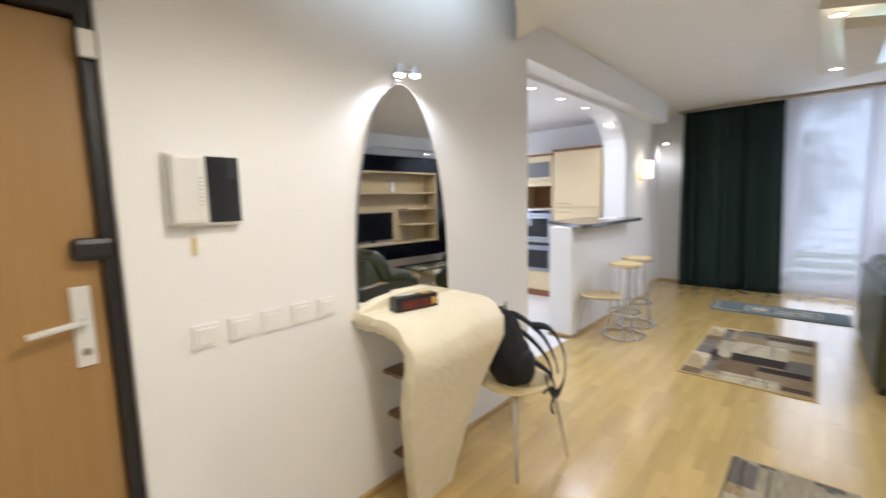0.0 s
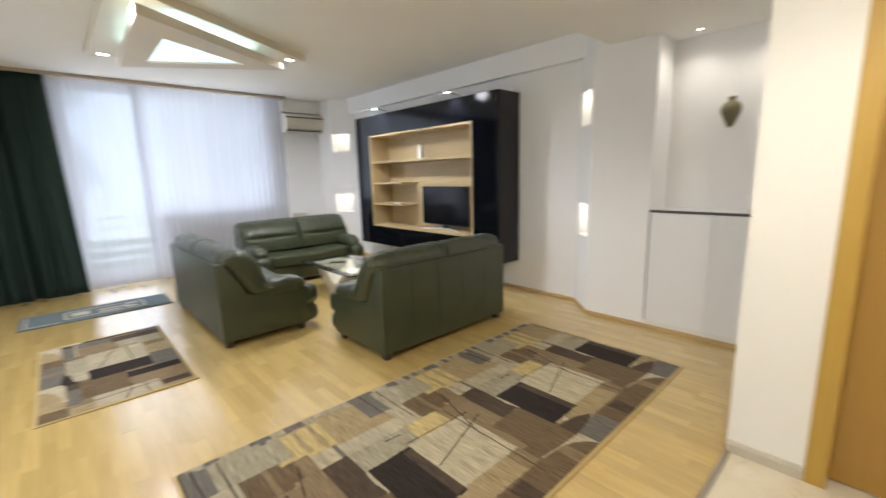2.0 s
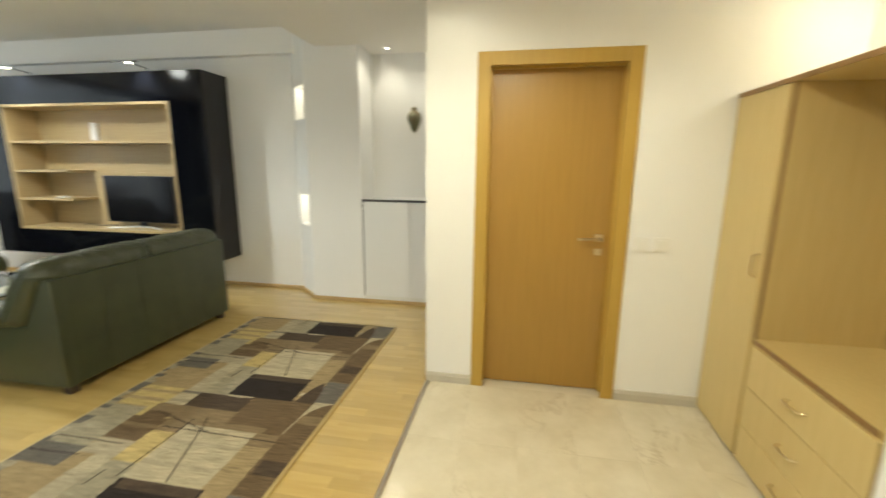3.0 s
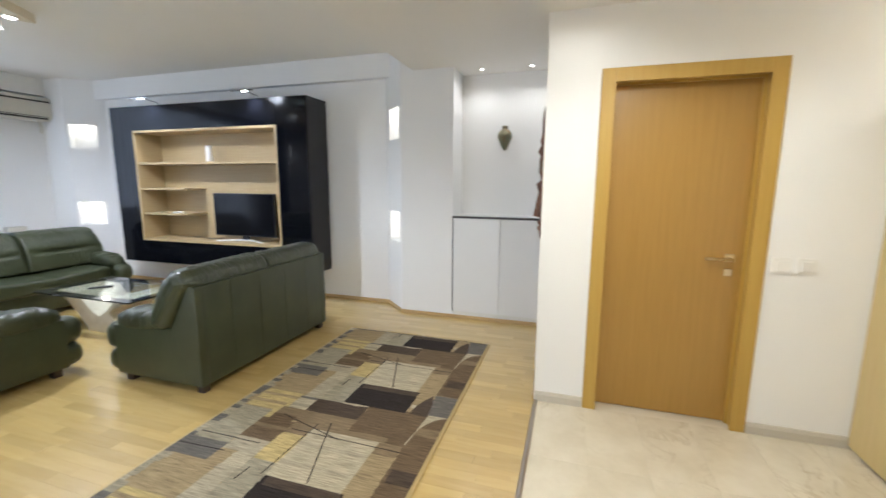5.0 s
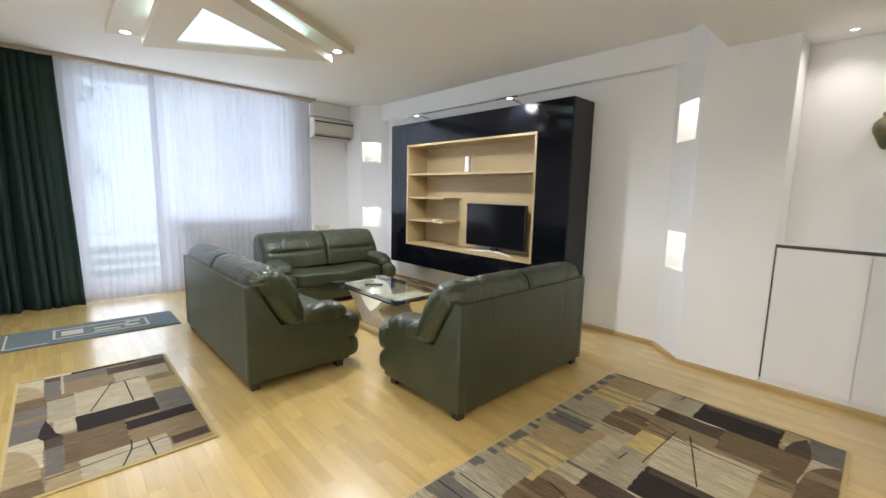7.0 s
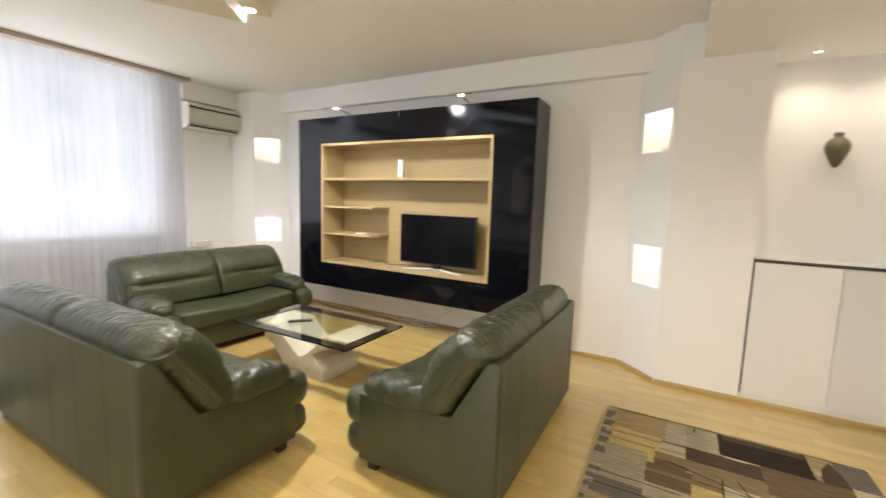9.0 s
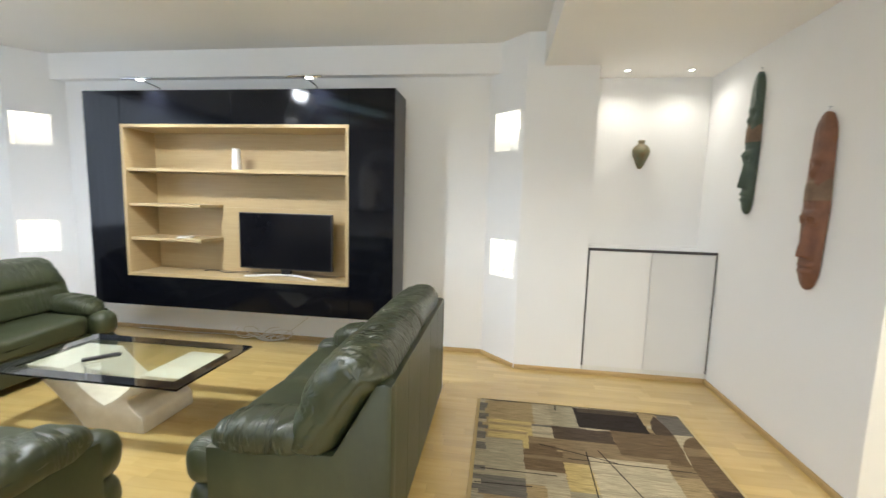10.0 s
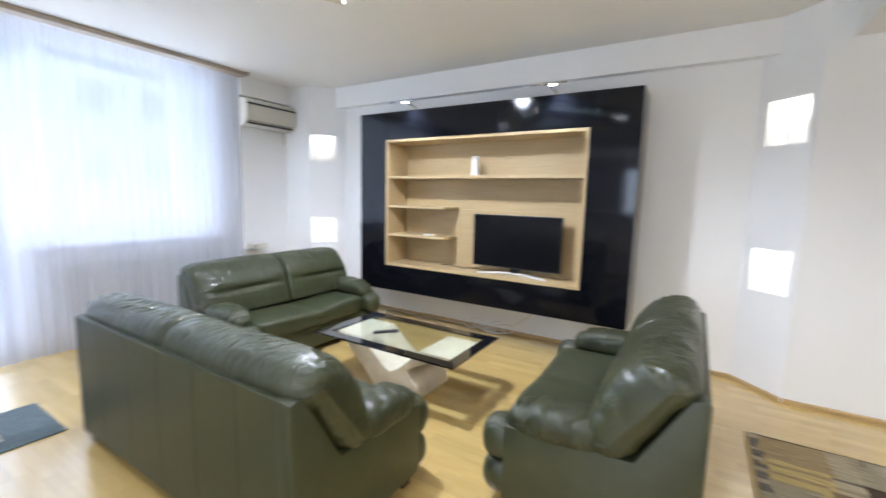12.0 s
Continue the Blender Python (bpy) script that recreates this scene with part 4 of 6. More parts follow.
part("leaflet", boxes((-0.06, -0.10, 0.006, 0.10, 0.12, 0.024), bevel=0.002), "white_gloss", papers)


def bar_stool(place, turn):
    s = thing("bar_stool", place, "chrome bar stool with a round beech seat", "bar stool", "bar stools", turn=turn)
    bm = B()
    disc(bm, 0, 0, 0.775, 0.80, 0.165, 0.160, 32)
    part("seat", bm, "seat_wood", s, "", 50)
    part("seat_rim", tube(B(), ring_path(0, 0, 0.768, 0.150), 0.010, 8, True), "chrome", s, "", 50)
    part("floor_ring", tube(B(), ring_path(0, 0, 0.014, 0.205), 0.013, 10, True), "chrome", s, "", 50)
    part("foot_ring", tube(B(), ring_path(0, 0, 0.27, 0.155), 0.010, 8, True), "chrome", s, "", 50)
    for k in range(4):
        a = radians(45 + 90 * k)
        path = [(r * math.cos(a), r * math.sin(a), z) for r, z in ((0.20, 0.02), (0.165, 0.20), (0.130, 0.42), (0.115, 0.60), (0.135, 0.765))]
        part("leg", tube(B(), path, 0.010), "chrome", s, "", 50)
    return s


stool = bar_stool((-1.39, 4.70, 0), 0)
copy_thing(stool, pose(-1.42, 5.20, 0, 0, 0, 25))


def kitchen_tall_units():
    y0, y1 = 5.82, 6.43
    f = thing("fridge_cabinet", (-2.45, 6.1, 0), "tall cream kitchen cabinet with bar handles", "cabinet", "tall kitchen units")
    put("body", boxes((-2.80, y0 + 0.02, 0.10, -2.10, y1, 2.17)), "kitchen", f)
    for z0, z1, zh in ((0.11, 1.36, 1.30), (1.365, 2.165, 1.42)):
        d = put("door", boxes((-2.797, y0, z0, -2.103, y0 + 0.019, z1), bevel=0.003), "kitchen", f)
        put("handle", tube(B(), [(-2.74, y0, zh), (-2.74, y0 - 0.03, zh), (-2.56, y0 - 0.03, zh), (-2.56, y0, zh)], 0.006), "satin", d, "", 40)
    put("cornice", boxes((-2.815, y0 - 0.015, 2.171, -2.10, y1, 2.20), bevel=0.004), "kitchen_trim", f)
    put("plinth", boxes((-2.80, y0 + 0.04, 0, -2.10, y0 + 0.06, 0.099)), "kitchen_trim", f)
    o = thing("oven_cabinet", (-3.1, 6.1, 0), "cream oven unit with open brown niche and glass flap", "cabinet", "tall kitchen units")
    xa, xb = -3.42, -2.816
    put("body", boxes((xa, y0 + 0.02, 0.10, xa + 0.02, y1, 2.13), (xb - 0.02, y0 + 0.02, 0.10, xb, y1, 2.13), (xa + 0.02, y0 + 0.02, 0.10, xb - 0.02, y1, 1.355), (xa + 0.02, y0 + 0.02, 1.69, xb - 0.02, y1, 2.13)), "kitchen", o)
    put("niche_lining", boxes((xa + 0.021, y1 - 0.05, 1.357, xb - 0.021, y1 - 0.03, 1.689), (xa + 0.021, y0 + 0.03, 1.356, xb - 0.021, y1 - 0.05, 1.362), (xa + 0.021, y0 + 0.03, 1.683, xb - 0.021, y1 - 0.05, 1.689)), "niche_wood", o, "brown niche lining")
    fl = put("flap", boxes((xa + 0.003, y0, 1.74, xb - 0.003, y0 + 0.019, 2.125), bevel=0.003), "kitchen", o)
    put("flap_glass", boxes((xa + 0.20, y0 - 0.004, 1.82, xb - 0.04, y0 - 0.001, 2.04)), "smoked", fl, "frosted grey glass")
    put("handle", tube(B(), [(-3.05, y0, 1.775), (-3.05, y0 - 0.03, 1.775), (-2.90, y0 - 0.03, 1.775), (-2.90, y0, 1.775)], 0.006), "satin", fl, "", 40)
    put("drawer", boxes((xa + 0.003, y0, 0.11, xb - 0.003, y0 + 0.019, 0.38), bevel=0.003), "kitchen", o)
    put("cornice", boxes((xa - 0.01, y0 - 0.012, 2.131, xb - 0.001, y1, 2.16), bevel=0.004), "kitchen_trim", o)
    put("plinth", boxes((xa, y0 + 0.04, 0, xb, y0 + 0.06, 0.099)), "kitchen_trim", o)
    for z0, z1, nm, lab in ((0.40, 0.86, "oven", "built-in steel oven with dark glass door"), (0.875, 1.345, "microwave_oven", "built-in steel microwave with dark window")):
        ov = thing(nm, (-3.1, y0, z0), lab, "oven")
        put("front", boxes((xa + 0.004, y0 - 0.012, z0, xb - 0.004, y0 + 0.018, z1), bevel=0.004), "steel", ov)
        put("door_glass", boxes((xa + 0.06, y0 - 0.016, z0 + 0.05, xb - 0.06, y0 - 0.0125, z1 - 0.14)), "dark_glass", ov)
        put("handle", tube(B(), [(xa + 0.07, y0 - 0.012, z1 - 0.10), (xa + 0.07, y0 - 0.05, z1 - 0.10), (xb - 0.07, y0 - 0.05, z1 - 0.10), (xb - 0.07, y0 - 0.012, z1 - 0.10)], 0.008), "steel", ov, "", 40)
        put("control_strip", boxes((xa + 0.03, y0 - 0.0155, z1 - 0.065, xb - 0.03, y0 - 0.0125, z1 - 0.02)), "dark_glass", ov)


kitchen_tall_units()


# ---- lamps ----
def downlight(place, group, label, size=1.0):
    s = thing("downlight", place, label, "downlight", group)
    part("rim", tube(B(), ring_path(0, 0, -0.003, 0.038 * size, 20), 0.005, 6, True), "chrome", s, "", 50)
    part("bulb", disc(B(), 0, 0, -0.002, 0.004, 0.033 * size, None, 16), "lamp_glow", s, "glowing bulb")
    return s


d0 = downlight((3.63, 1.32, LOW - 0.001), "alcove downlights", "small glowing recessed downlight over the alcove", 0.65)
copy_thing(d0, pose(3.63, 1.82, LOW - 0.001))
d1 = downlight((-1.93, 3.69, 2.518), "soffit downlights", "small glowing recessed downlight in the kitchen soffit")
for y in (4.28, 4.88):
    copy_thing(d1, pose(-1.93, y, 2.518))
copy_thing(d1, pose(-1.93, 5.62, 2.413, 36, 0, 0))
# unseen fittings for the hall lamps, at assumed places
d2 = downlight((1.60, 0.88, HALL - 0.001), "hall downlights", "small glowing recessed downlight assumed in the hall ceiling")
copy_thing(d2, pose(0.75, 0.60, HALL - 0.001))
copy_thing(d2, pose(-0.22, 0.98, HALL - 0.001))


def triangle_lamp():
    s = thing("triangular_ceiling_lamp", (0.7, 5.4, H), "cream double triangular ceiling lamp with cool light inside", "ceiling lamp")

    def frame_of(bm, outer, inner, z0, z1):
        n = len(outer)
        rows = [[bm.verts.new((*p, z)) for p in poly] for poly in (outer, inner) for z in (z0, z1)]
        o0, o1, i0, i1 = rows
        fs = []
        for k in range(n):
            j = (k + 1) % n
            fs += [bm.faces.new((o0[k], o0[j], o1[j], o1[k])), bm.faces.new((i0[k], i1[k], i1[j], i0[j])), bm.faces.new((o0[k], i0[k], i0[j], o0[j])), bm.faces.new((o1[k], o1[j], i1[j], i1[k]))]
        bmesh.ops.recalc_face_normals(bm, faces=fs)
        return bm
    outer = [(0.03, 4.29), (1.90, 5.37), (0.03, 6.52)]
    put("upper_frame", prism(B(), outer, 2.785, H - 0.001), "cream_lamp", s)
    low = [(0.16, 4.33), (1.60, 5.26), (0.24, 6.09)]
    hole = [(0.42, 4.84), (1.18, 5.27), (0.43, 5.74)]
    put("lower_frame", frame_of(B(), low, hole, 2.625, 2.70), "cream_lamp", s)
    put("light_panel", prism(B(), hole, 2.640, 2.646), "panel_glow", s, "glowing cool white diffuser panel")
    for i in range(3):
        a, b = ((Vector((*hole[k], 2.725)) + Vector((*low[k], 2.725))) / 2 for k in (i, (i + 1) % 3))
        put("light_tube", tube(B(), [a + (b - a) * 0.12, a + (b - a) * 0.88], 0.012, 8), "cool_glow", s, "cool white light tube")
    for x, y in ((0.42, 4.80), (1.30, 5.38), (0.42, 5.75)):
        put("spacer", tube(B(), [(x, y, 2.699), (x, y, 2.786)], 0.008, 8), "chrome", s)
    for x, y in ((0.14, 4.50), (0.16, 6.33), (1.73, 5.39)):
        r = put("spot_ring", tube(B(), ring_path(x, y, 2.782, 0.042, 20), 0.006, 6, True), "chrome", s, "", 50)
        put("bulb", disc(B(), x, y, 2.776, 2.784, 0.036, None, 16), "lamp_glow", r, "glowing bulb")


triangle_lamp()


def arm_lamp(place):
    s = thing("arm_spotlight", place, "chrome swing-arm spotlight on top of the black wall unit", "spotlight", "arm spotlights")
    part("foot_plate", boxes((0.10, -0.03, 0, 0.20, 0.03, 0.02), bevel=0.004), "chrome", s)
    part("arm", tube(B(), [(0.15, 0, 0.02), (0.12, 0, 0.06), (-0.06, 0.0, 0.075), (-0.13, 0.02, 0.07)], 0.007), "chrome", s, "", 50)
    h = part("head", tube(B(), [(-0.155, -0.17, 0.068), (-0.155, 0.13, 0.068)], 0.008), "chrome", s, "", 50)
    part("rod", tube(B(), [(-0.115, -0.13, 0.076), (-0.115, 0.17, 0.076)], 0.007), "chrome", s, "", 50)
    part("clamp", boxes((-0.160, -0.012, 0.060, -0.105, 0.012, 0.082), bevel=0.003), "chrome", s)
    part("bulb", boxes((-0.150, -0.075, 0.053, -0.128, -0.02, 0.0595)), "lamp_glow", h, "glowing bulb")
    return s


al = arm_lamp((3.42, 6.09, 2.4005))
copy_thing(al, pose(3.42, 4.51, 2.4005))
cs = thing("corner_spotlight", (-1.86, 8.19, 2.42), "small chrome spotlight on the wall beside the curtain", "spotlight")
put("arm", tube(B(), [(-1.86, 8.198, 2.43), (-1.86, 8.10, 2.44), (-1.86, 8.02, 2.42)], 0.008), "chrome", cs, "", 50)
hd = put("head", disc(B(), -1.86, 8.02, 2.37, 2.43, 0.045, 0.02), "chrome", cs, "", 50)
put("bulb", disc(B(), -1.86, 8.02, 2.364, 2.3695, 0.042), "lamp_glow", hd, "glowing bulb")


# ---- living room: wall unit ----
CX, CB = 3.385, 3.788
CY0, CY1, CZ0, CZ1 = 3.745, 6.765, 0.372, 2.40
NY0, NY1, NZ0, NZ1 = 4.15, 6.38, 0.668, 2.096


def wall_unit():
    s = thing("wall_unit", (3.63, 5.25, CZ0), "black lacquered wall unit with an open oak shelf niche", "wall unit")
    g, f = 0.003, 0.02
    for row in ((CX + f, CY0, CZ0, CB, NY0 - 0.002, CZ1), (CX + f, NY1 + 0.002, CZ0, CB, CY1, CZ1), (CX + f, NY0 - 0.002, NZ1 + 0.002, CB, NY1 + 0.002, CZ1), (CX + f, NY0 - 0.002, CZ0, CB, NY1 + 0.002, NZ0 - 0.002)):
        put("carcass", boxes(row), "black_side", s)
    zm = 1.39
    for y0, y1, z0, z1 in ((CY0, NY0, CZ0, zm), (CY0, NY0, zm, CZ1), (NY1, CY1, CZ0, zm), (NY1, CY1, zm, CZ1), (NY0, 5.25, NZ1, CZ1), (5.25, NY1, NZ1, CZ1), (NY0, 5.25, CZ0, NZ0), (5.25, NY1, CZ0, NZ0)):
        put("front_panel", boxes((CX, y0 + g / 2, z0 + g / 2, CX + f - 0.001, y1 - g / 2, z1 - g / 2), bevel=0.0015), "black_gloss", s, "glossy black panel")
    t, xf, xb = 0.028, CX - 0.006, 3.77
    put("niche_frame", boxes((xf, NY0 + 0.001, NZ0, xb, NY0 + t, NZ1), (xf, NY1 - t, NZ0, xb, NY1 - 0.001, NZ1), (xf, NY0 + t, NZ1 - t, xb, NY1 - t, NZ1), (xf, NY0 + t, NZ0, xb, NY1 - t, NZ0 + t)), "oak", s, "light oak niche frame")
    put("niche_back", boxes((3.745, NY0 + t, NZ0 + t, 3.765, NY1 - t, NZ1 - t)), "oak", s)
    put("tv_back_panel", boxes((3.715, NY0 + t, NZ0 + t, 3.744, 5.60, 1.342)), "oak", s)
    put("shelf", boxes((xf + 0.02, NY0 + t, 1.668, 3.744, NY1 - t, 1.696), bevel=0.002), "oak", s, "long oak shelf")
    for z in (1.338, 1.012):
        put("shelf", boxes((xf + 0.025, 5.61, z, 3.744, NY1 - t, z + 0.026), bevel=0.002), "oak", s, "short oak shelf")


wall_unit()
FL = NZ0 + 0.028


def television():
    s = thing("television", (3.58, 4.85, FL), "black flat-screen television on silver V-shaped feet", "television")
    put("cabinet", boxes((3.555, 4.38, 0.762, 3.60, 5.32, 1.305), bevel=0.006), "black_plastic", s)
    put("screen", boxes((3.5525, 4.39, 0.775, 3.5552, 5.31, 1.296)), "screen", s, "switched-off glossy screen")
    put("neck", boxes((3.565, 4.80, FL + 0.02, 3.59, 4.90, 0.763)), "black_plastic", s)
    for sg in (-1, 1):
        bm = B()
        pts = [(3.575, 4.85, FL + 0.014), (3.55, 4.85 + sg * 0.14, FL + 0.011), (3.45, 4.85 + sg * 0.36, FL + 0.008)]
        tube(bm, pts, 0.011, 8)
        put("stand_foot", bm, "silver", s, "silver curved foot", 50)


television()
# the white cylinder is a router
router = thing("speaker_cylinder", (3.56, 5.33, 1.6965), "white upright cylinder standing on the oak shelf", "router")
part("housing", disc(B(), 0, 0, 0, 0.205, 0.042, 0.036, 24), "white_plastic", router, "", 40)
part("base_ring", disc(B(), 0, 0, 0, 0.012, 0.044, None, 24), "base_stone", router, "", 40)
sw = thing("small_case", (3.50, 5.85, 1.0385), "small white case lying on the short shelf", "case", turn=15)
part("shell", boxes((-0.04, -0.06, 0, 0.04, 0.06, 0.018), bevel=0.005), "white_plastic", sw)
part("lid_seam", boxes((-0.0405, -0.0605, 0.009, 0.0405, 0.0605, 0.0105)), "base_stone", sw)
cab = thing("television_cable", (3.60, 5.5, FL), "thin dark cable lying in the niche", "cable")
put("cable_run", tube(B(), [(3.62 + 0.05 * math.sin(k * 0.9), 5.75 - 0.05 * k, FL + 0.006 + 0.004 * (k % 2)) for k in range(10)], 0.004, 6), "black_plastic", cab, "", 50)
tangle = thing("cable_tangle", (3.80, 5.3, 0), "tangle of pale cables on the floor under the wall unit", "cables")
random.seed(5)
for k in range(7):
    y, lean = 4.93 + 0.05 * k + random.uniform(-0.03, 0.03), random.uniform(0.2, 1.0)
    r0, turns, ph = random.uniform(0.06, 0.13), random.uniform(0.8, 1.6), random.uniform(0, 6.3)
    pts = []
    for i in range(22):
        a = ph + 2 * math.pi * turns * i / 21
        pts.append((3.70 + 0.05 * math.cos(a * 1.3 + k), y + r0 * math.cos(a) + 0.006 * i, 0.006 + max(0.0, lean * 0.075 * (1 + math.sin(a)))))
    put("cable_loop", tube(B(), pts, 0.0045, 6), "cable", tangle, "", 50)
put("cable_run", tube(B(), [(3.752 + 0.012 * math.sin(k), 5.4 + 0.14 * k, 0.006) for k in range(10)], 0.004, 6), "cable", tangle, "", 50)
put("cable_drop", tube(B(), [(3.72, 5.05, 0.02), (3.75, 4.90, 0.10), (3.77, 4.75, 0.22), (3.78, 4.6, 0.37)], 0.004, 6), "cable", tangle, "", 50)


# ---- sofas ----
CREST = [(0.030, 0.735), (0.032, 0.800), (0.080, 0.862), (0.165, 0.876), (0.258, 0.850), (0.336, 0.785), (0.392, 0.705), (0.412, 0.640), (0.434, 0.572), (0.448, 0.495), (0.436, 0.428), (0.265, 0.415), (0.175, 0.540), (0.100, 0.665)]


def crest_cushion(bm, x0, x1, seed, low):
    """A stuffed back cushion with a head roll over a lumbar roll, puckered towards its ends. low: its outer end is at x0."""
    loop, n = [], len(CREST)
    for i in range(n):
        p0, p1, p2, p3 = (Vector(CREST[(i + j) % n]) for j in (-1, 0, 1, 2))
        for k in range(6):
            t = k / 6
            loop.append(0.5 * ((2 * p1) + (p2 - p0) * t + (2 * p0 - 5 * p1 + 4 * p2 - p3) * t * t + (3 * p1 - p0 - 3 * p2 + p3) * t ** 3))
    m = len(loop)
    out = []
    for i in range(m):
        d = (loop[(i + 1) % m] - loop[i - 1]).normalized()
        out.append(Vector((-d.y, d.x)))
    nx, rings = 130, []
    core0, core1 = Vector((0.130, 0.780)), Vector((0.345, 0.490))
    for a in range(nx + 1):
        f = 0.5 - 0.5 * math.cos(math.pi * a / nx)
        f = 0.6 * f + 0.4 * a / nx
        x = x0 + (x1 - x0) * f
        e = min(x - x0, x1 - x)
        outer = (e == x - x0) == low
        round_r = 0.17 if outer else 0.040
        shrink = (0.74 if outer else 0.30) * (1 - (1 - max(0.0, 1 - e / round_r) ** 2.3) ** (1 / 2.3))
        near = math.exp(-((e - 0.05) / 0.13) ** 2) * (1.0 if outer else 0.15)
        ring = []
        for i in range(m):
            s = i / m
            ring_s = Vector((2.2 * math.cos(2 * math.pi * s), 2.2 * math.sin(2 * math.pi * s)))
            warp = 0.5 * noise.noise(Vector((ring_s.x, ring_s.y, seed + x * 4)))
            c1 = max(0.0, 1 - 3.6 * abs(noise.noise(Vector((x * 27 + warp * 5.0 + seed * 7, ring_s.x * 0.8, ring_s.y * 0.8)))))
            c2 = max(0.0, 1 - 3.0 * abs(noise.noise(Vector((x * 8 + warp * 3, ring_s.x * 0.7 + seed, ring_s.y * 0.7)))))
            top = max(0.0, out[i].y - 0.45) / 0.55
            up = (0.10 + 0.90 * top) * (1 - 0.25 * near) + 0.12 * near
            radial = max(0.0, 1 - 3.0 * abs(noise.noise(Vector((ring_s.x * 3.6 + warp * 1.5, ring_s.y * 3.6, seed * 2 + x * 4.0))))) ** 1.4
            h = -c1 ** 1.5 * 0.010 * up - radial * 0.010 * near - c2 * c2 * 0.004 * up
            h -= 0.030 * math.exp(-((s - 0.505) / 0.022) ** 2) * (1 - math.exp(-(e / 0.16) ** 2))
            h += 0.007 * noise.noise(Vector((x * 5, ring_s.x + seed, ring_s.y))) * up
            p = loop[i]
            along = min(1.0, max(0.0, ((p - core0) @ (core1 - core0)) / (core1 - core0).length_squared))
            mid = core0 + (core1 - core0) * along
            q = p + out[i] * h + (mid - p) * shrink
            ring.append(bm.verts.new((x, q.x, q.y)))
        rings.append(ring)
    for a, b in zip(rings, rings[1:]):
        for i in range(m):
            bm.faces.new((a[i], a[(i + 1) % m], b[(i + 1) % m], b[i]))
    for edge, sign in ((rings[0], -1), (rings[-1], 1)):
        last, steps = edge, 7
        for k in range(1, steps + 1):
            f, ring = k / steps, []
            for i in range(m):
                p = Vector(edge[i].co[1:])
                along = min(1.0, max(0.0, ((p - core0) @ (core1 - core0)) / (core1 - core0).length_squared))
                q = p + (core0 + (core1 - core0) * along - p) * 0.94 * f
                a = 2 * math.pi * i / m
                pucker = max(0.0, 1 - 3.2 * abs(noise.noise(Vector((3.4 * math.cos(a), 3.4 * math.sin(a), seed + f * 0.9))))) ** 1.5
                bulge = 0.007 * math.sin(f * math.pi / 2) - 0.003 * pucker * math.sin(math.pi * min(1.0, f + 0.25))
                ring.append(bm.verts.new((edge[i].co.x + sign * bulge, q.x, q.y)))
            for i in range(m):
                bm.faces.new((last[i], last[(i + 1) % m], ring[(i + 1) % m], ring[i]))
            last = ring
        bm.faces.new(last)
    bmesh.ops.recalc_face_normals(bm, faces=bm.faces)
    return bm


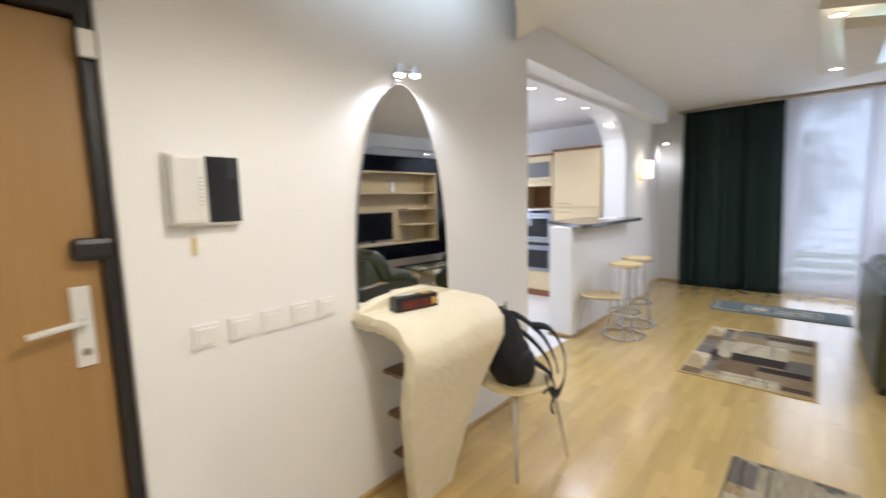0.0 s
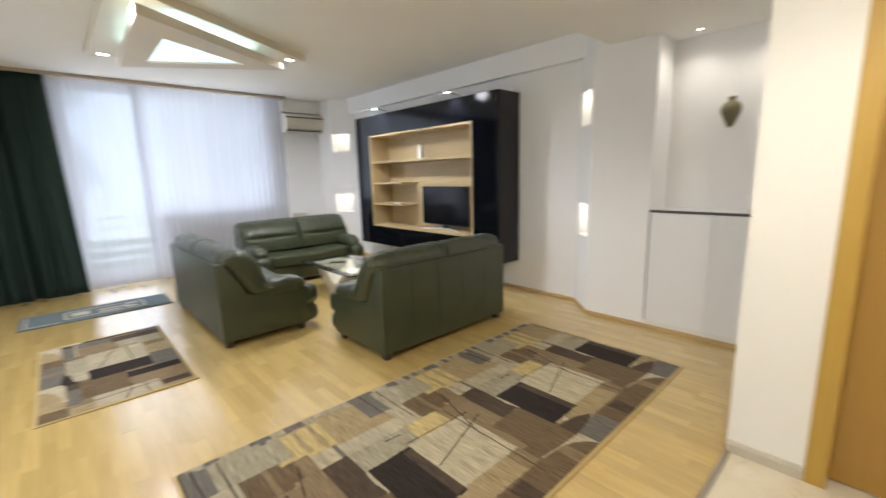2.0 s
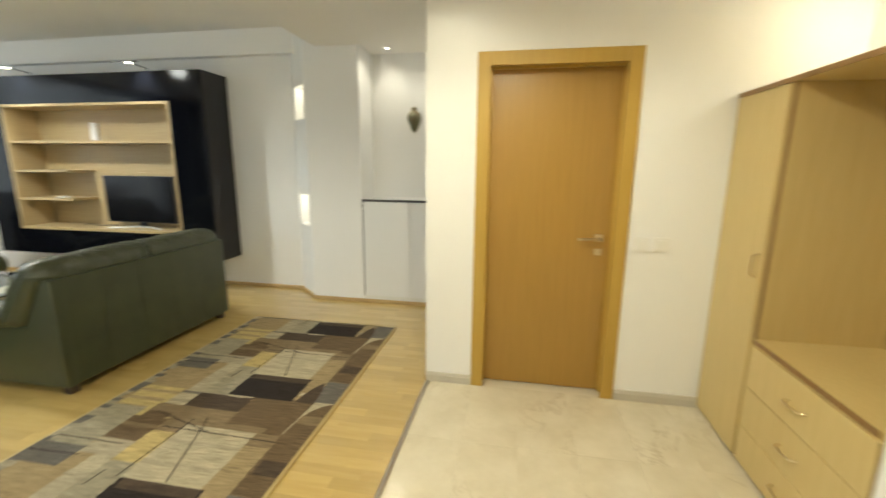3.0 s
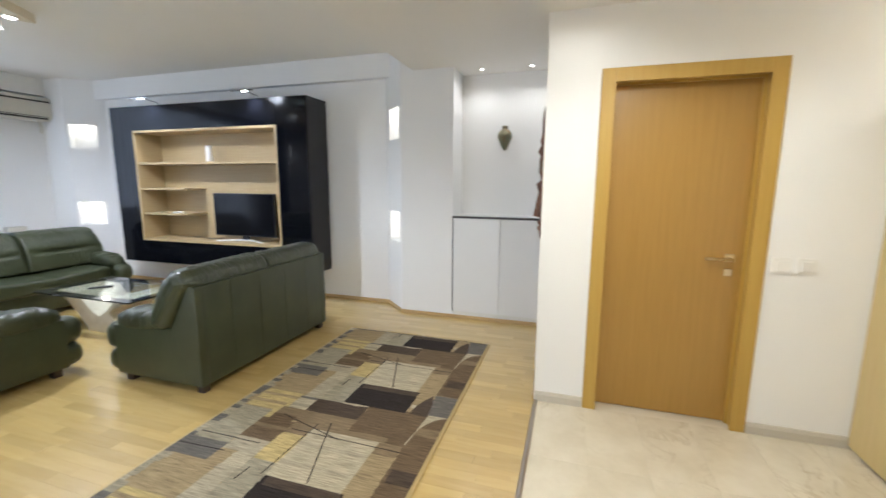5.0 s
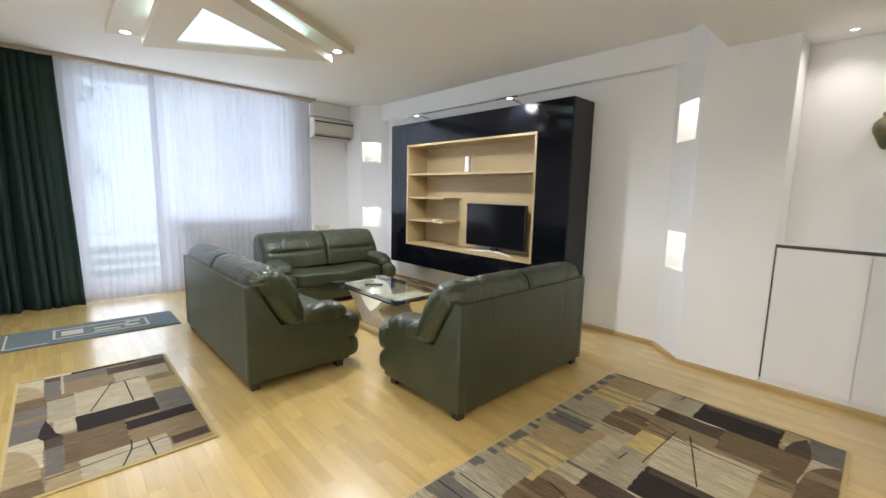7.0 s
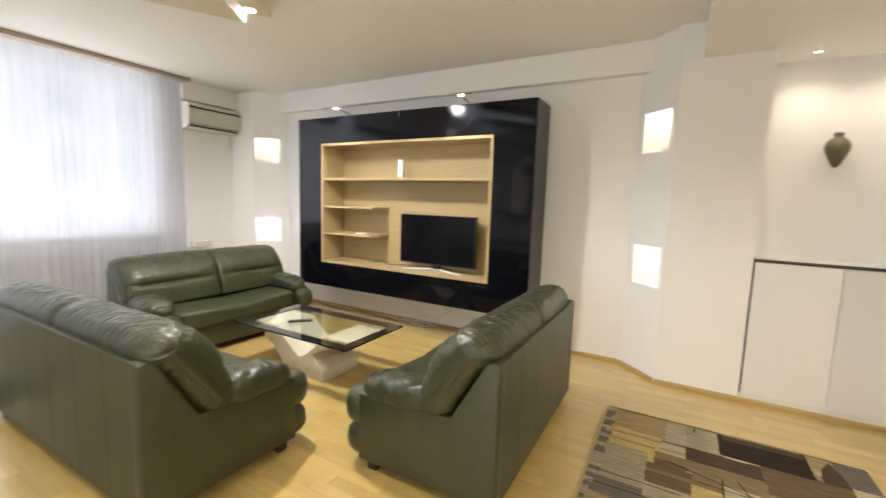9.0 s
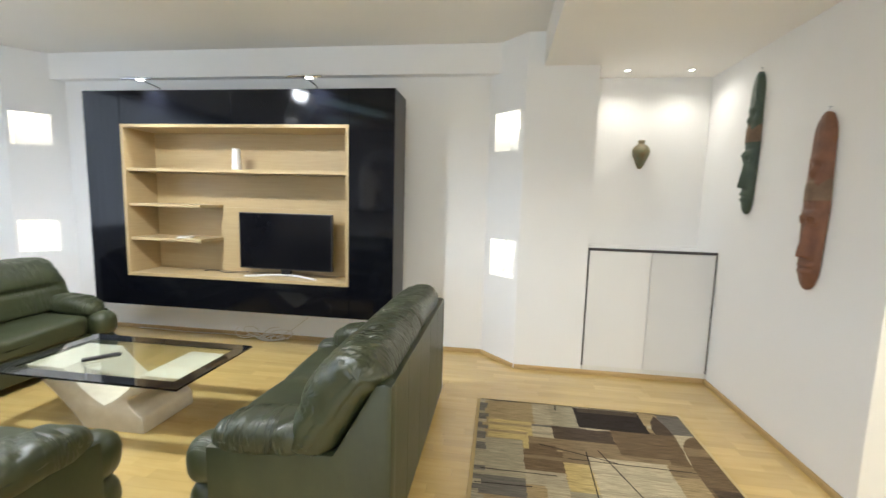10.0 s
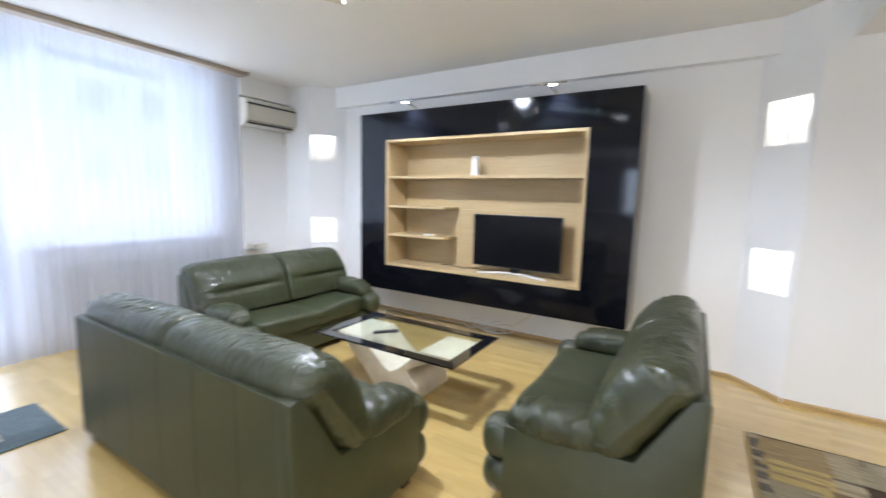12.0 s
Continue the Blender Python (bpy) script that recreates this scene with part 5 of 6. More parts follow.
def sofa(place, turn, w, seats, label, seams=5, d=0.86):
    """Local x along the back, y from the back to the front."""
    s = thing("sofa", place, label, "sofa", "green leather sofas", turn=turn)
    aw = 0.21
    side = [(0.0, 0.060), (0.0, 0.755), (0.035, 0.765), (0.065, 0.755), (0.240, 0.45), (d - 0.07, 0.43), (d - 0.07, 0.060)]
    for k in range(seams):
        xa, xb = 0.012 + (w - 0.024) * k / seams, 0.012 + (w - 0.024) * (k + 1) / seams
        part("back_panel", boxes((xa + 0.0006, 0.002, 0.060, xb - 0.0006, 0.055, 0.757), bevel=0.0025), "leather", s)
    for x0 in (0.0, w - 0.085):
        part("side_panel", prism(B(), side, x0, x0 + 0.085, "x", bevel=0.014), "leather", s, "", 40)
    core = [(0.055, 0.06), (0.055, 0.69), (0.085, 0.705), (0.250, 0.43), (0.43, 0.39), (0.43, 0.06)]
    part("back_core", prism(B(), core, 0.03, w - 0.03, "x", bevel=0.01), "leather", s, "", 40)
    part("seat_base", boxes((0.08, 0.07, 0.055, w - 0.08, d - 0.10, 0.27), bevel=0.02), "leather", s, "", 40)
    def seat_form(p):
        half = (w - 2 * aw + 0.03) / 2
        dent = 0.008 * math.exp(-(p.x / 0.018) ** 2) * (p.z > 0) if seats == 2 else 0.0
        sag = 0.010 * math.cos(math.pi * p.x / half * 1.0) * (p.z > 0)
        return Vector((p.x, p.y, p.z - dent - sag + 0.006 * noise.noise(Vector((p.x * 5 + w, p.y * 5, 0))) * (p.z > 0)))
    part("seat_cushion", pillow(B(), (w / 2, d / 2 + 0.155, 0.335), (w - 2 * aw + 0.03, d - 0.31, 0.165), p=7.0, n=30, shape=seat_form), "leather", s, "", 0)
    part("front_rail", boxes((aw - 0.01, d - 0.12, 0.055, w - aw + 0.01, d - 0.035, 0.262), bevel=0.022), "leather", s, "", 40)
    for k in range(seats):
        wide = (w - 0.02) / seats
        part("back_cushion", crest_cushion(B(), 0.010 + wide * k + (-0.026 if k == 0 else 0.008), 0.010 + wide * (k + 1) - (0.008 if k < seats - 1 else -0.026), k * 3.0 + w * 2, k == 0), "soft_leather", s, "", 0)
    for xc in (aw / 2 - 0.003, w - aw / 2 + 0.003):
        def drop(p):
            f = max(0.0, p.y / 0.27)
            crease = 0.015 * max(0.0, 1 - 3 * abs(noise.noise(Vector((p.x * 5 + xc, p.y * 16, p.z * 4))))) ** 2
            return Vector((p.x * (1 - 0.02 * f), p.y, p.z - 0.045 * f ** 2 + 0.015 * max(0.0, -p.y / 0.3) - crease * (p.z > 0)))
        part("arm_pad", pillow(B(), (xc, d / 2 + 0.125, 0.476), (aw + 0.026, d - 0.37, 0.165), p=3.0, n=30, wrinkle=0.005, freq=(5, 9, 5), seed=xc * 3 + w, shape=drop), "arm_leather", s, "", 0)
        for zc, hz, out in ((0.322, 0.205, 0.010), (0.142, 0.18, -0.002)):
            part("arm_roll", pillow(B(), (xc, d - 0.045 + out, zc), (aw - 0.010, 0.20, hz + 0.008), p=2.5, n=16, wrinkle=0.005, freq=(7, 7, 7), seed=xc + zc * 9), "soft_leather", s, "", 0)
    for x in (0.06, w - 0.06):
        for y in (0.055, d - 0.14):
            part("foot", boxes((x - 0.03, y - 0.03, 0, x + 0.03, y + 0.03, 0.075), bevel=0.006), "foot", s, "dark wooden foot")
    return s


sofa((1.315, 3.20, 0), 0, 1.49, 2, "dark green leather two-seat sofa turned to the window")
sofa((0.485, 6.285, 0), -90, 1.86, 2, "dark green leather three-seat sofa facing the wall unit", 6)
sofa((3.055, 7.06, 0), 180, 1.64, 2, "dark green leather two-seat sofa under the window")


# ---- coffee table ----
def coffee_table():
    s = thing("coffee_table", (2.175, 5.18, 0), "glass coffee table with black border on a curved stone pedestal", "coffee table")
    x0, x1, y0, y1, z = 1.82, 2.53, 4.55, 5.81, 0.378
    w = 0.085
    put("glass_top", boxes((x0 + w, y0 + w, z, x1 - w, y1 - w, z + 0.012)), "table_glass", s, "clear glass pane")
    put("glass_border", boxes((x0, y0, z, x1, y0 + w, z + 0.012), (x0, y1 - w, z, x1, y1, z + 0.012), (x0, y0 + w, z, x0 + w, y1 - w, z + 0.012), (x1 - w, y0 + w, z, x1, y1 - w, z + 0.012)), "black_border", s, "glossy black border")
    c, zt = 5.18, z - 0.001
    # the block of its foot lies under the side of the two-seat sofa, the other side tapers to the floor
    def foot_side(v):
        if v < 0.26:
            return 0.265 - 0.02 * v
        if v < 0.55:
            k = (v - 0.26) / 0.29
            return 0.260 - 0.10 * k * (2 - k)
        return 0.160 + 0.38 * ((v - 0.55) / 0.45) ** 1.2
    def plain_side(v):
        return 0.150 + 0.39 * v ** 1.2
    steps = [k / 22 for k in range(23)]
    notch = [(c + sg * 0.27 * (1 - v) ** 0.75, zt - 0.215 * v) for sg, v in [(-1, k / 8) for k in range(8)] + [(1, k / 8) for k in range(8, -1, -1)]]
    poly = [(c - foot_side(v), v * zt) for v in steps] + notch + [(c + plain_side(v), v * zt) for v in steps[::-1]]
    put("pedestal", prism(B(), poly, 1.97, 2.38, "x", bevel=0.006), "plaster_pale", s, "", 40)


coffee_table()
rem = thing("remote_control", (2.12, 5.34, 0.3905), "black remote control lying on the glass table", "remote", turn=-42)
part("shell", boxes((-0.10, -0.023, 0, 0.10, 0.023, 0.017), bevel=0.006), "black_plastic", rem)
part("key_pad", boxes((-0.08, -0.016, 0.0165, 0.07, 0.016, 0.0185), bevel=0.001), "dark_edge", rem)

# ---- rugs ----
RUG = {"k": (0.034, 0.027, 0.024), "d": (0.085, 0.062, 0.044), "b": (0.160, 0.112, 0.064), "t": (0.36, 0.275, 0.150), "g": (0.35, 0.310, 0.215), "c": (0.48, 0.415, 0.28), "y": (0.52, 0.405, 0.175), "s": (0.160, 0.145, 0.124), "u": (0.42, 0.362, 0.25), "m": (0.240, 0.176, 0.100)}
for key, c in RUG.items():
    for way, st in (("x", (22, 0.9, 1)), ("y", (0.9, 22, 1))):
        M["rug_" + way + key] = mat("rug_wool_" + way + key, tuple(min(0.8, q * 1.40) for q in c), 0.95, col2=tuple(q * 0.56 for q in c), scale=9, stretch=st, bump=0.8, bscale=260, depth=0.003)
    for way in "xy":
        M["rug_" + way + key].node_tree.nodes["Principled BSDF"].inputs["Specular IOR Level"].default_value = 0.12
M["rug_edge"] = mat("rug_binding", (0.46, 0.34, 0.14), 0.9, scale=40, bump=0.6, bscale=200, depth=0.003)
M["mat_blue"] = mat("blue_mat", (0.120, 0.155, 0.168), 0.95, col2=(0.085, 0.112, 0.122), scale=30, bump=0.7, bscale=240, depth=0.003)
M["mat_cream"] = mat("cream_mat_line", (0.46, 0.42, 0.33), 0.95, scale=30, bump=0.7, bscale=240, depth=0.003)
TONES = "kdbtgcysum"
# one repeat of the woven design, 1 m along the length: l0, l1 along it, w0, w1 across it from the brick border
DESIGN = [(0.03, 0.29, 0.09, 0.39, "t"), (0.29, 0.51, 0.09, 0.37, "y"), (0.33, 0.36, 0.09, 0.37, "t"), (0.42, 0.45, 0.09, 0.34, "t"), (0.51, 0.63, 0.30, 0.37, "y"), (0.0, 0.31, 0.39, 0.51, "u"), (0.31, 0.335, 0.37, 0.51, "s"), (0.335, 0.46, 0.37, 0.51, "c"), (0.40, 0.43, 0.37, 0.51, "g"),
          (0.0, 0.31, 0.51, 0.69, "g"), (-0.02, 0.03, 0.69, 1.12, "u"), (0.03, 0.23, 1.12, 1.21, "t"), (0.19, 0.23, 1.13, 1.21, "c"), (0.03, 0.28, 1.24, 1.45, "s"), (0.31, 0.46, 0.50, 0.87, "d"), (0.28, 0.57, 0.87, 1.15, "b"), (0.57, 0.62, 0.86, 1.13, "m"),
          (0.46, 0.62, 0.53, 0.87, "m"), (0.46, 0.58, 0.34, 0.54, "m"), (0.54, 0.60, 0.34, 0.50, "b"), (0.60, 0.80, 0.29, 0.53, "b"), (0.66, 0.69, 0.29, 0.53, "m"), (0.80, 0.92, 0.30, 0.52, "u"), (0.52, 0.88, 0.03, 0.30, "g"), (0.88, 1.03, 0.03, 0.30, "s"), (0.60, 0.70, 0.53, 0.67, "m"), (0.70, 0.94, 0.52, 0.68, "y"),
          (0.62, 1.03, 0.67, 1.10, "c"), (0.74, 0.77, 0.67, 1.10, "u"), (0.90, 0.93, 0.67, 1.08, "u"), (0.92, 1.03, 0.30, 0.40, "t"), (0.92, 1.03, 0.40, 0.52, "c"), (0.94, 1.03, 0.52, 0.67, "g"), (0.60, 1.03, 1.10, 1.25, "t"), (0.60, 0.72, 1.10, 1.24, "m"), (0.28, 1.03, 1.24, 1.45, "b"), (0.42, 0.50, 1.24, 1.45, "m"), (0.80, 0.90, 1.26, 1.45, "d"), (0.03, 0.30, 0.68, 1.12, "k"), (0.03, 0.09, 0.70, 1.11, "d")]
DESIGN_LINES = [(0.83, 0.06, 0.83, 0.47), (0.95, 0.03, 0.94, 0.33), (0.54, 0.40, 0.66, 0.83), (0.66, 0.55, 0.67, 1.24), (0.57, 0.67, 1.03, 0.65), (0.54, 0.74, 1.02, 0.91), (0.10, 0.55, 0.0, 0.56)]
# the small rug: bars of one width after another, from its far end
BARS = [(0.0, 1.62, 0.0, 0.9, "m"), (0.0, 0.06, 0.21, 0.60, "k"), (0.0, 0.05, 0.60, 0.75, "c"), (0.05, 0.13, 0.66, 0.75, "d"), (0.13, 0.44, 0.66, 0.75, "s"), (0.06, 0.42, 0.645, 0.66, "u"), (0.06, 0.20, 0.38, 0.645, "s"), (0.0, 0.10, 0.0, 0.21, "s"), (0.10, 0.24, 0.03, 0.40, "d"), (0.24, 0.44, 0.04, 0.37, "g"),
        (0.55, 0.79, 0.02, 0.20, "t"), (0.44, 0.86, 0.20, 0.60, "u"), (0.50, 0.84, 0.60, 0.73, "g"), (0.82, 1.02, 0.60, 0.70, "u"), (0.04, 0.40, 0.75, 0.89, "c"), (0.58, 1.01, 0.73, 0.89, "s"), (0.70, 0.76, 0.73, 0.89, "m"), (0.79, 1.11, 0.0, 0.20, "s"), (1.05, 1.40, 0.385, 0.66, "b"), (1.04, 1.17, 0.66, 0.74, "d"),
        (1.17, 1.46, 0.66, 0.73, "s"), (1.40, 1.62, 0.22, 0.60, "u"), (1.46, 1.62, 0.60, 0.73, "t"), (1.46, 1.55, 0.03, 0.21, "d"), (1.56, 1.62, 0.0, 0.22, "t"), (1.01, 1.36, 0.74, 0.89, "c"), (0.85, 1.07, 0.20, 0.60, "k"), (1.11, 1.23, 0.03, 0.385, "k")]
BAR_LINES = [(0.44, 0.32, 0.83, 0.31), (0.41, 0.39, 0.83, 0.53), (1.39, 0.31, 1.61, 0.30), (1.35, 0.38, 1.46, 0.39), (1.46, 0.39, 1.61, 0.44), (0.48, 0.75, 0.42, 0.22), (1.49, 0.73, 1.45, 0.22)]


def rug(name, x0, y0, x1, y1, label, way, l0=0.0, w0=0.0, z=0.001, plan=DESIGN, repeats=range(-2, 5)):
    """A woven rug. way x: its length runs along -x from the edge x1; way y: along -y from y1. l0, w0: where the design begins; bars alone when it has no repeats."""
    s = thing(name, ((x0 + x1) / 2, (y0 + y1) / 2, z), label, "rug")
    put("rug_body", boxes((x0, y0, z, x1, y1, z + 0.008), bevel=0.002), "rug_edge", s, "tan bound edge")
    b = 0.02
    bm, zt = B(), z + 0.008
    lo, hi = (x0 + b, y0 + b), (x1 - b, y1 - b)

    def at(l, w):
        px, py = (x1 - (l - l0), y1 - (w - w0)) if way == "x" else (x1 - (w - w0), y1 - (l - l0))
        return min(max(px, lo[0]), hi[0]), min(max(py, lo[1]), hi[1])

    def face(pts, key, lift):
        area = sum(p[0] * q[1] - q[0] * p[1] for p, q in zip(pts, pts[1:] + pts[:1]))
        if abs(area) < 1e-6:
            return
        vs = [bm.verts.new((px, py, zt + lift)) for px, py in (pts if area > 0 else pts[::-1])]
        bm.faces.new(vs).material_index = TONES.index(key)
    face([lo, (hi[0], lo[1]), hi, (lo[0], hi[1])], "t", 0.0003)
    for rep in repeats or (0,):
        for i, (a, c, e, f, key) in enumerate(plan):
            rows = max(2, int((c - a) / 0.016))
            for q in range(rows):
                la, lb = a + (c - a) * q / rows, a + (c - a) * (q + 1) / rows
                ragged = [random.gauss(0, 0.0022) for _ in range(2)]
                face([at(rep + la, e + ragged[0]), at(rep + lb, e + ragged[0]), at(rep + lb, f + ragged[1]), at(rep + la, f + ragged[1])], key, 0.0006 + 0.00004 * i)
    if not repeats:
        for top, low in ((0.12, 0.40), (1.08, 1.46)):
            bow = [at(top + (low - top) * (1 - math.cos(radians(a))), 0.89 - 0.145 * math.sin(radians(a))) for a in range(0, 91, 10)]
            face(bow + [at(low, 0.89)], "t", 0.0024)
            face([at(low, 0.745), at(low + 0.17, 0.73), at(low + 0.17, 0.89), at(low, 0.89)], "b", 0.0024)
        face([at(0.79, 0.735), at(0.92, 0.705), at(1.0, 0.69), at(1.05, 0.66), at(1.06, 0.74), at(1.01, 0.765), at(0.90, 0.755)], "k", 0.0026)
        for la, wa, lb, wb in BAR_LINES:
            p, q = Vector(at(la, wa)), Vector(at(lb, wb))
            n = Vector((-(q - p).y, (q - p).x)).normalized() * 0.004
            face([tuple(p - n), tuple(q - n), tuple(q + n), tuple(p + n)], "k", 0.0028)
    for rep in repeats:
        for i in range(26):
            deep = 0.045 + 0.05 * random.random()
            face([at(rep + i / 26, 0.0), at(rep + (i + 1) / 26, 0.0), at(rep + (i + 1) / 26, deep), at(rep + i / 26, deep)], random.choice("sgsgsgu"), 0.0022)
        face([at(rep + 0.05, 1.225), at(rep + 0.14, 1.25), at(rep + 0.22, 1.262), at(rep + 0.30, 1.266), at(rep + 0.30, 1.15), at(rep + 0.24, 1.152), at(rep + 0.14, 1.175)], "d", 0.0024)
        face([at(rep + 0.30, 1.266), at(rep + 0.62, 1.25), at(rep + 0.62, 1.13), at(rep + 0.30, 1.14)], "b", 0.0024)
        arc = [at(rep + 0.60 - 0.32 * math.sin(radians(a)), 1.42 - 0.18 * math.cos(radians(a))) for a in range(0, 91, 10)]
        face([at(rep + 0.28, 1.27)] + arc[::-1] + [at(rep + 0.60, 1.245)], "c", 0.0026)
        face([at(rep + 0.30, 0.68), at(rep + 0.315, 0.69), at(rep + 0.322, 0.78), at(rep + 0.308, 0.87), at(rep + 0.30, 0.87)], "c", 0.0026)
        for la, wa, lb, wb in DESIGN_LINES:
            p, q = Vector(at(rep + la, wa)), Vector(at(rep + lb, wb))
            if (q - p).length > 0.05:
                n = Vector((-(q - p).y, (q - p).x)).normalized() * 0.0036
                face([tuple(p - n), tuple(q - n), tuple(q + n), tuple(p + n)], "k", 0.0028)
    put("rug_pattern", bm, ["rug_" + way + k for k in TONES], s, "brown, grey, cream and black woven patches")
    return s


random.seed(11)
rug("large_rug", -0.19, 1.515, 2.83, 2.93, "large patchwork rug in brown, grey, cream and black", "x", 0.0, 0.0)
rug("small_rug", -0.715, 4.02, 0.185, 5.64, "small brown, cream and black patterned rug on the parquet", "y", plan=BARS, repeats=())

mt = thing("blue_mat", (-0.2, 6.77, 0.001), "blue-grey mat with cream key pattern near the balcony door", "rug")
mx0, mx1, my0, my1, mz = -0.885, 0.47, 6.485, 7.06, 0.009
put("mat_body", boxes((mx0, my0, 0.001, mx1, my1, mz), bevel=0.002), "mat_blue", mt)
bm = B()
for x0, y0, x1, y1 in ((-0.52, 6.62, 0.22, 6.64), (-0.52, 6.92, 0.22, 6.94), (-0.52, 6.64, -0.50, 6.92), (0.20, 6.64, 0.22, 6.92), (-0.46, 6.70, -0.30, 6.86), (-0.22, 6.68, -0.02, 6.72), (-0.22, 6.78, 0.06, 6.82), (0.02, 6.70, 0.14, 6.76), (0.04, 6.84, 0.16, 6.89), (-0.84, 6.55, -0.825, 7.0), (-0.84, 6.535, -0.55, 6.55)):
    box(bm, x0, y0, mz - 0.001, x1, y1, mz + 0.0015)
put("key_pattern", bm, "mat_cream", mt, "cream woven key pattern")


# ---- alcove ----
def alcove_cupboard():
    s = thing("alcove_cupboard", (3.68, 1.56, 0), "white two-door cupboard with dark edges in the alcove", "cupboard")
    put("body", boxes((3.493, 1.058, 0.045, 3.848, 2.066, 1.07)), "white_gloss", s)
    put("top", boxes((3.478, 1.056, 1.072, 3.849, 2.068, 1.084)), "white_gloss", s)
    put("edge_trim", boxes((3.470, 1.056, 1.084, 3.493, 2.068, 1.106), (3.470, 1.056, 0.078, 3.492, 1.064, 1.083), (3.470, 2.060, 0.078, 3.492, 2.068, 1.083)), "dark_edge", s, "dark edge strip")
    put("top_board", boxes((3.494, 1.056, 1.085, 3.849, 2.068, 1.10)), "white_gloss", s)
    for y0, y1 in ((1.066, 1.5605), (1.5635, 2.058)):
        put("door", boxes((3.472, y0, 0.078, 3.492, y1, 1.081), bevel=0.0015), "white_gloss", s)
    put("plinth", boxes((3.480, 1.058, 0.0, 3.498, 2.066, 0.075)), "white_plastic", s)


alcove_cupboard()


def vase_head():
    s = B()
    prof = [(0.0, 0.0), (0.02, 0.012), (0.034, 0.04), (0.052, 0.08), (0.070, 0.12), (0.075, 0.155), (0.068, 0.185), (0.050, 0.208), (0.028, 0.222), (0.026, 0.232), (0.032, 0.244), (0.028, 0.256), (0.0, 0.258)]
    rings = []
    for r, z in prof:
        rings.append([s.verts.new((3.848 - max(0.0, r * math.sin(math.pi * k / 16) * (0.95 + 0.30 * math.exp(-((k - 8) / 1.1) ** 2) * math.exp(-((z - 0.105) / 0.035) ** 2) + 0.22 * math.exp(-((z - 0.155) / 0.012) ** 2) + 0.14 * math.exp(-((z - 0.055) / 0.01) ** 2))), 1.60 + r * math.cos(math.pi * k / 16), 1.795 + z)) for k in range(17)])
    for a, b in zip(rings, rings[1:]):
        for k in range(16):
            s.faces.new((a[k], a[k + 1], b[k + 1], b[k]))
    bmesh.ops.remove_doubles(s, verts=s.verts, dist=0.0005)
    bmesh.ops.recalc_face_normals(s, faces=s.faces)
    return solid("wall_ornament", s, "bronze", "green patinated bronze ornament hanging in the alcove", "ornament", smooth=0)


vase_head()


def long_carving(xc, z0, z1, w, material, painted, label, seed):
    """A long carved wooden mask with face relief, hanging on the south wall."""
    bm, rows, n, m = B(), [], 110, 20
    for i in range(n + 1):
        v = i / n
        half = w / 2 * min(1.0, math.sqrt(max(0.0, 1 - (max(0, abs(v - 0.5) - 0.36) / 0.14) ** 2))) * (1.04 - 0.50 * abs(v - 0.48))
        row = []
        for j in range(m + 1):
            u = j / m * 2 - 1
            h = 0.050 * math.sqrt(max(0.0, 1 - u * u * 0.92)) * (0.35 + 0.65 * min(1.0, half / (w / 2) + 0.01))
            ridge, broad = math.exp(-(u / 0.24) ** 2), math.exp(-(u / 0.62) ** 2)

            def bump(c, r):
                return math.exp(-((v - c) / r) ** 2)
            nose = max(0.0, 1 - (v - 0.19) / 0.22) if 0.19 < v < 0.41 else 0.0
            h += ridge * (0.042 * nose + 0.020 * bump(0.665, 0.03)) + broad * (0.016 * bump(0.145, 0.012) + 0.014 * bump(0.105, 0.012) + 0.024 * bump(0.425, 0.022) + 0.010 * bump(0.74, 0.02))
            h += 0.010 * broad * (0.50 < v < 0.61)
            lid = math.hypot((abs(u) - 0.45) / 0.26, (v - 0.395) / 0.022)
            h += 0.012 * math.exp(-((lid - 1.0) / 0.28) ** 2) + 0.009 * math.exp(-(lid / 0.55) ** 2)
            h -= 0.012 * math.exp(-((abs(u) - 0.42) / 0.2) ** 2) * (bump(0.385, 0.022) + bump(0.70, 0.018)) + 0.010 * broad * (bump(0.175, 0.012) + bump(0.125, 0.007) + bump(0.465, 0.012))
            h += 0.003 * noise.noise(Vector((u * 3, v * 14, seed)))
            row.append(bm.verts.new((xc - u * half, 1.058 + max(0.0, h) * (abs(u) < 0.999), z0 + (z1 - z0) * v)))
        rows.append(row)
    for a, b in zip(rows, rows[1:]):
        for j in range(m):
            f = bm.faces.new((a[j], a[j + 1], b[j + 1], b[j]))
            v = rows.index(a) / n
            if 0.50 < v < 0.61 + 0.02 * math.cos(j / m * 4 * math.pi):
                f.material_index = 1
            elif painted and v > 0.61 and j < m * 0.32:
                f.material_index = 2
    bmesh.ops.remove_doubles(bm, verts=bm.verts, dist=0.0002)
    bmesh.ops.holes_fill(bm, edges=[e for e in bm.edges if len(e.link_faces) == 1], sides=0)
    bmesh.ops.recalc_face_normals(bm, faces=bm.faces)
    return solid("wall_carving", bm, [material, "mask_band", "mask_edge"], label, "carving", "long carved boards", smooth=60)


long_carving(3.13, 1.43, 2.42, 0.135, "mask_green", True, "long dark green carved wooden mask with a pale band", 1.0)
long_carving(2.46, 1.015, 2.01, 0.175, "mask_brown", False, "long reddish-brown carved wooden mask with a darker band", 4.0)
for x, z in ((3.13, 2.42), (2.46, 2.01)):
    nail = B()
    tube(nail, [(x, 1.052, z + 0.022), (x, 1.070, z + 0.026)], 0.002, 6)
    tube(nail, [(x, 1.064, z + 0.024), (x, 1.064, z - 0.006)], 0.0012, 6)
    solid("nail", nail, "steel", "small steel nail and wire over a carved mask", "nail")


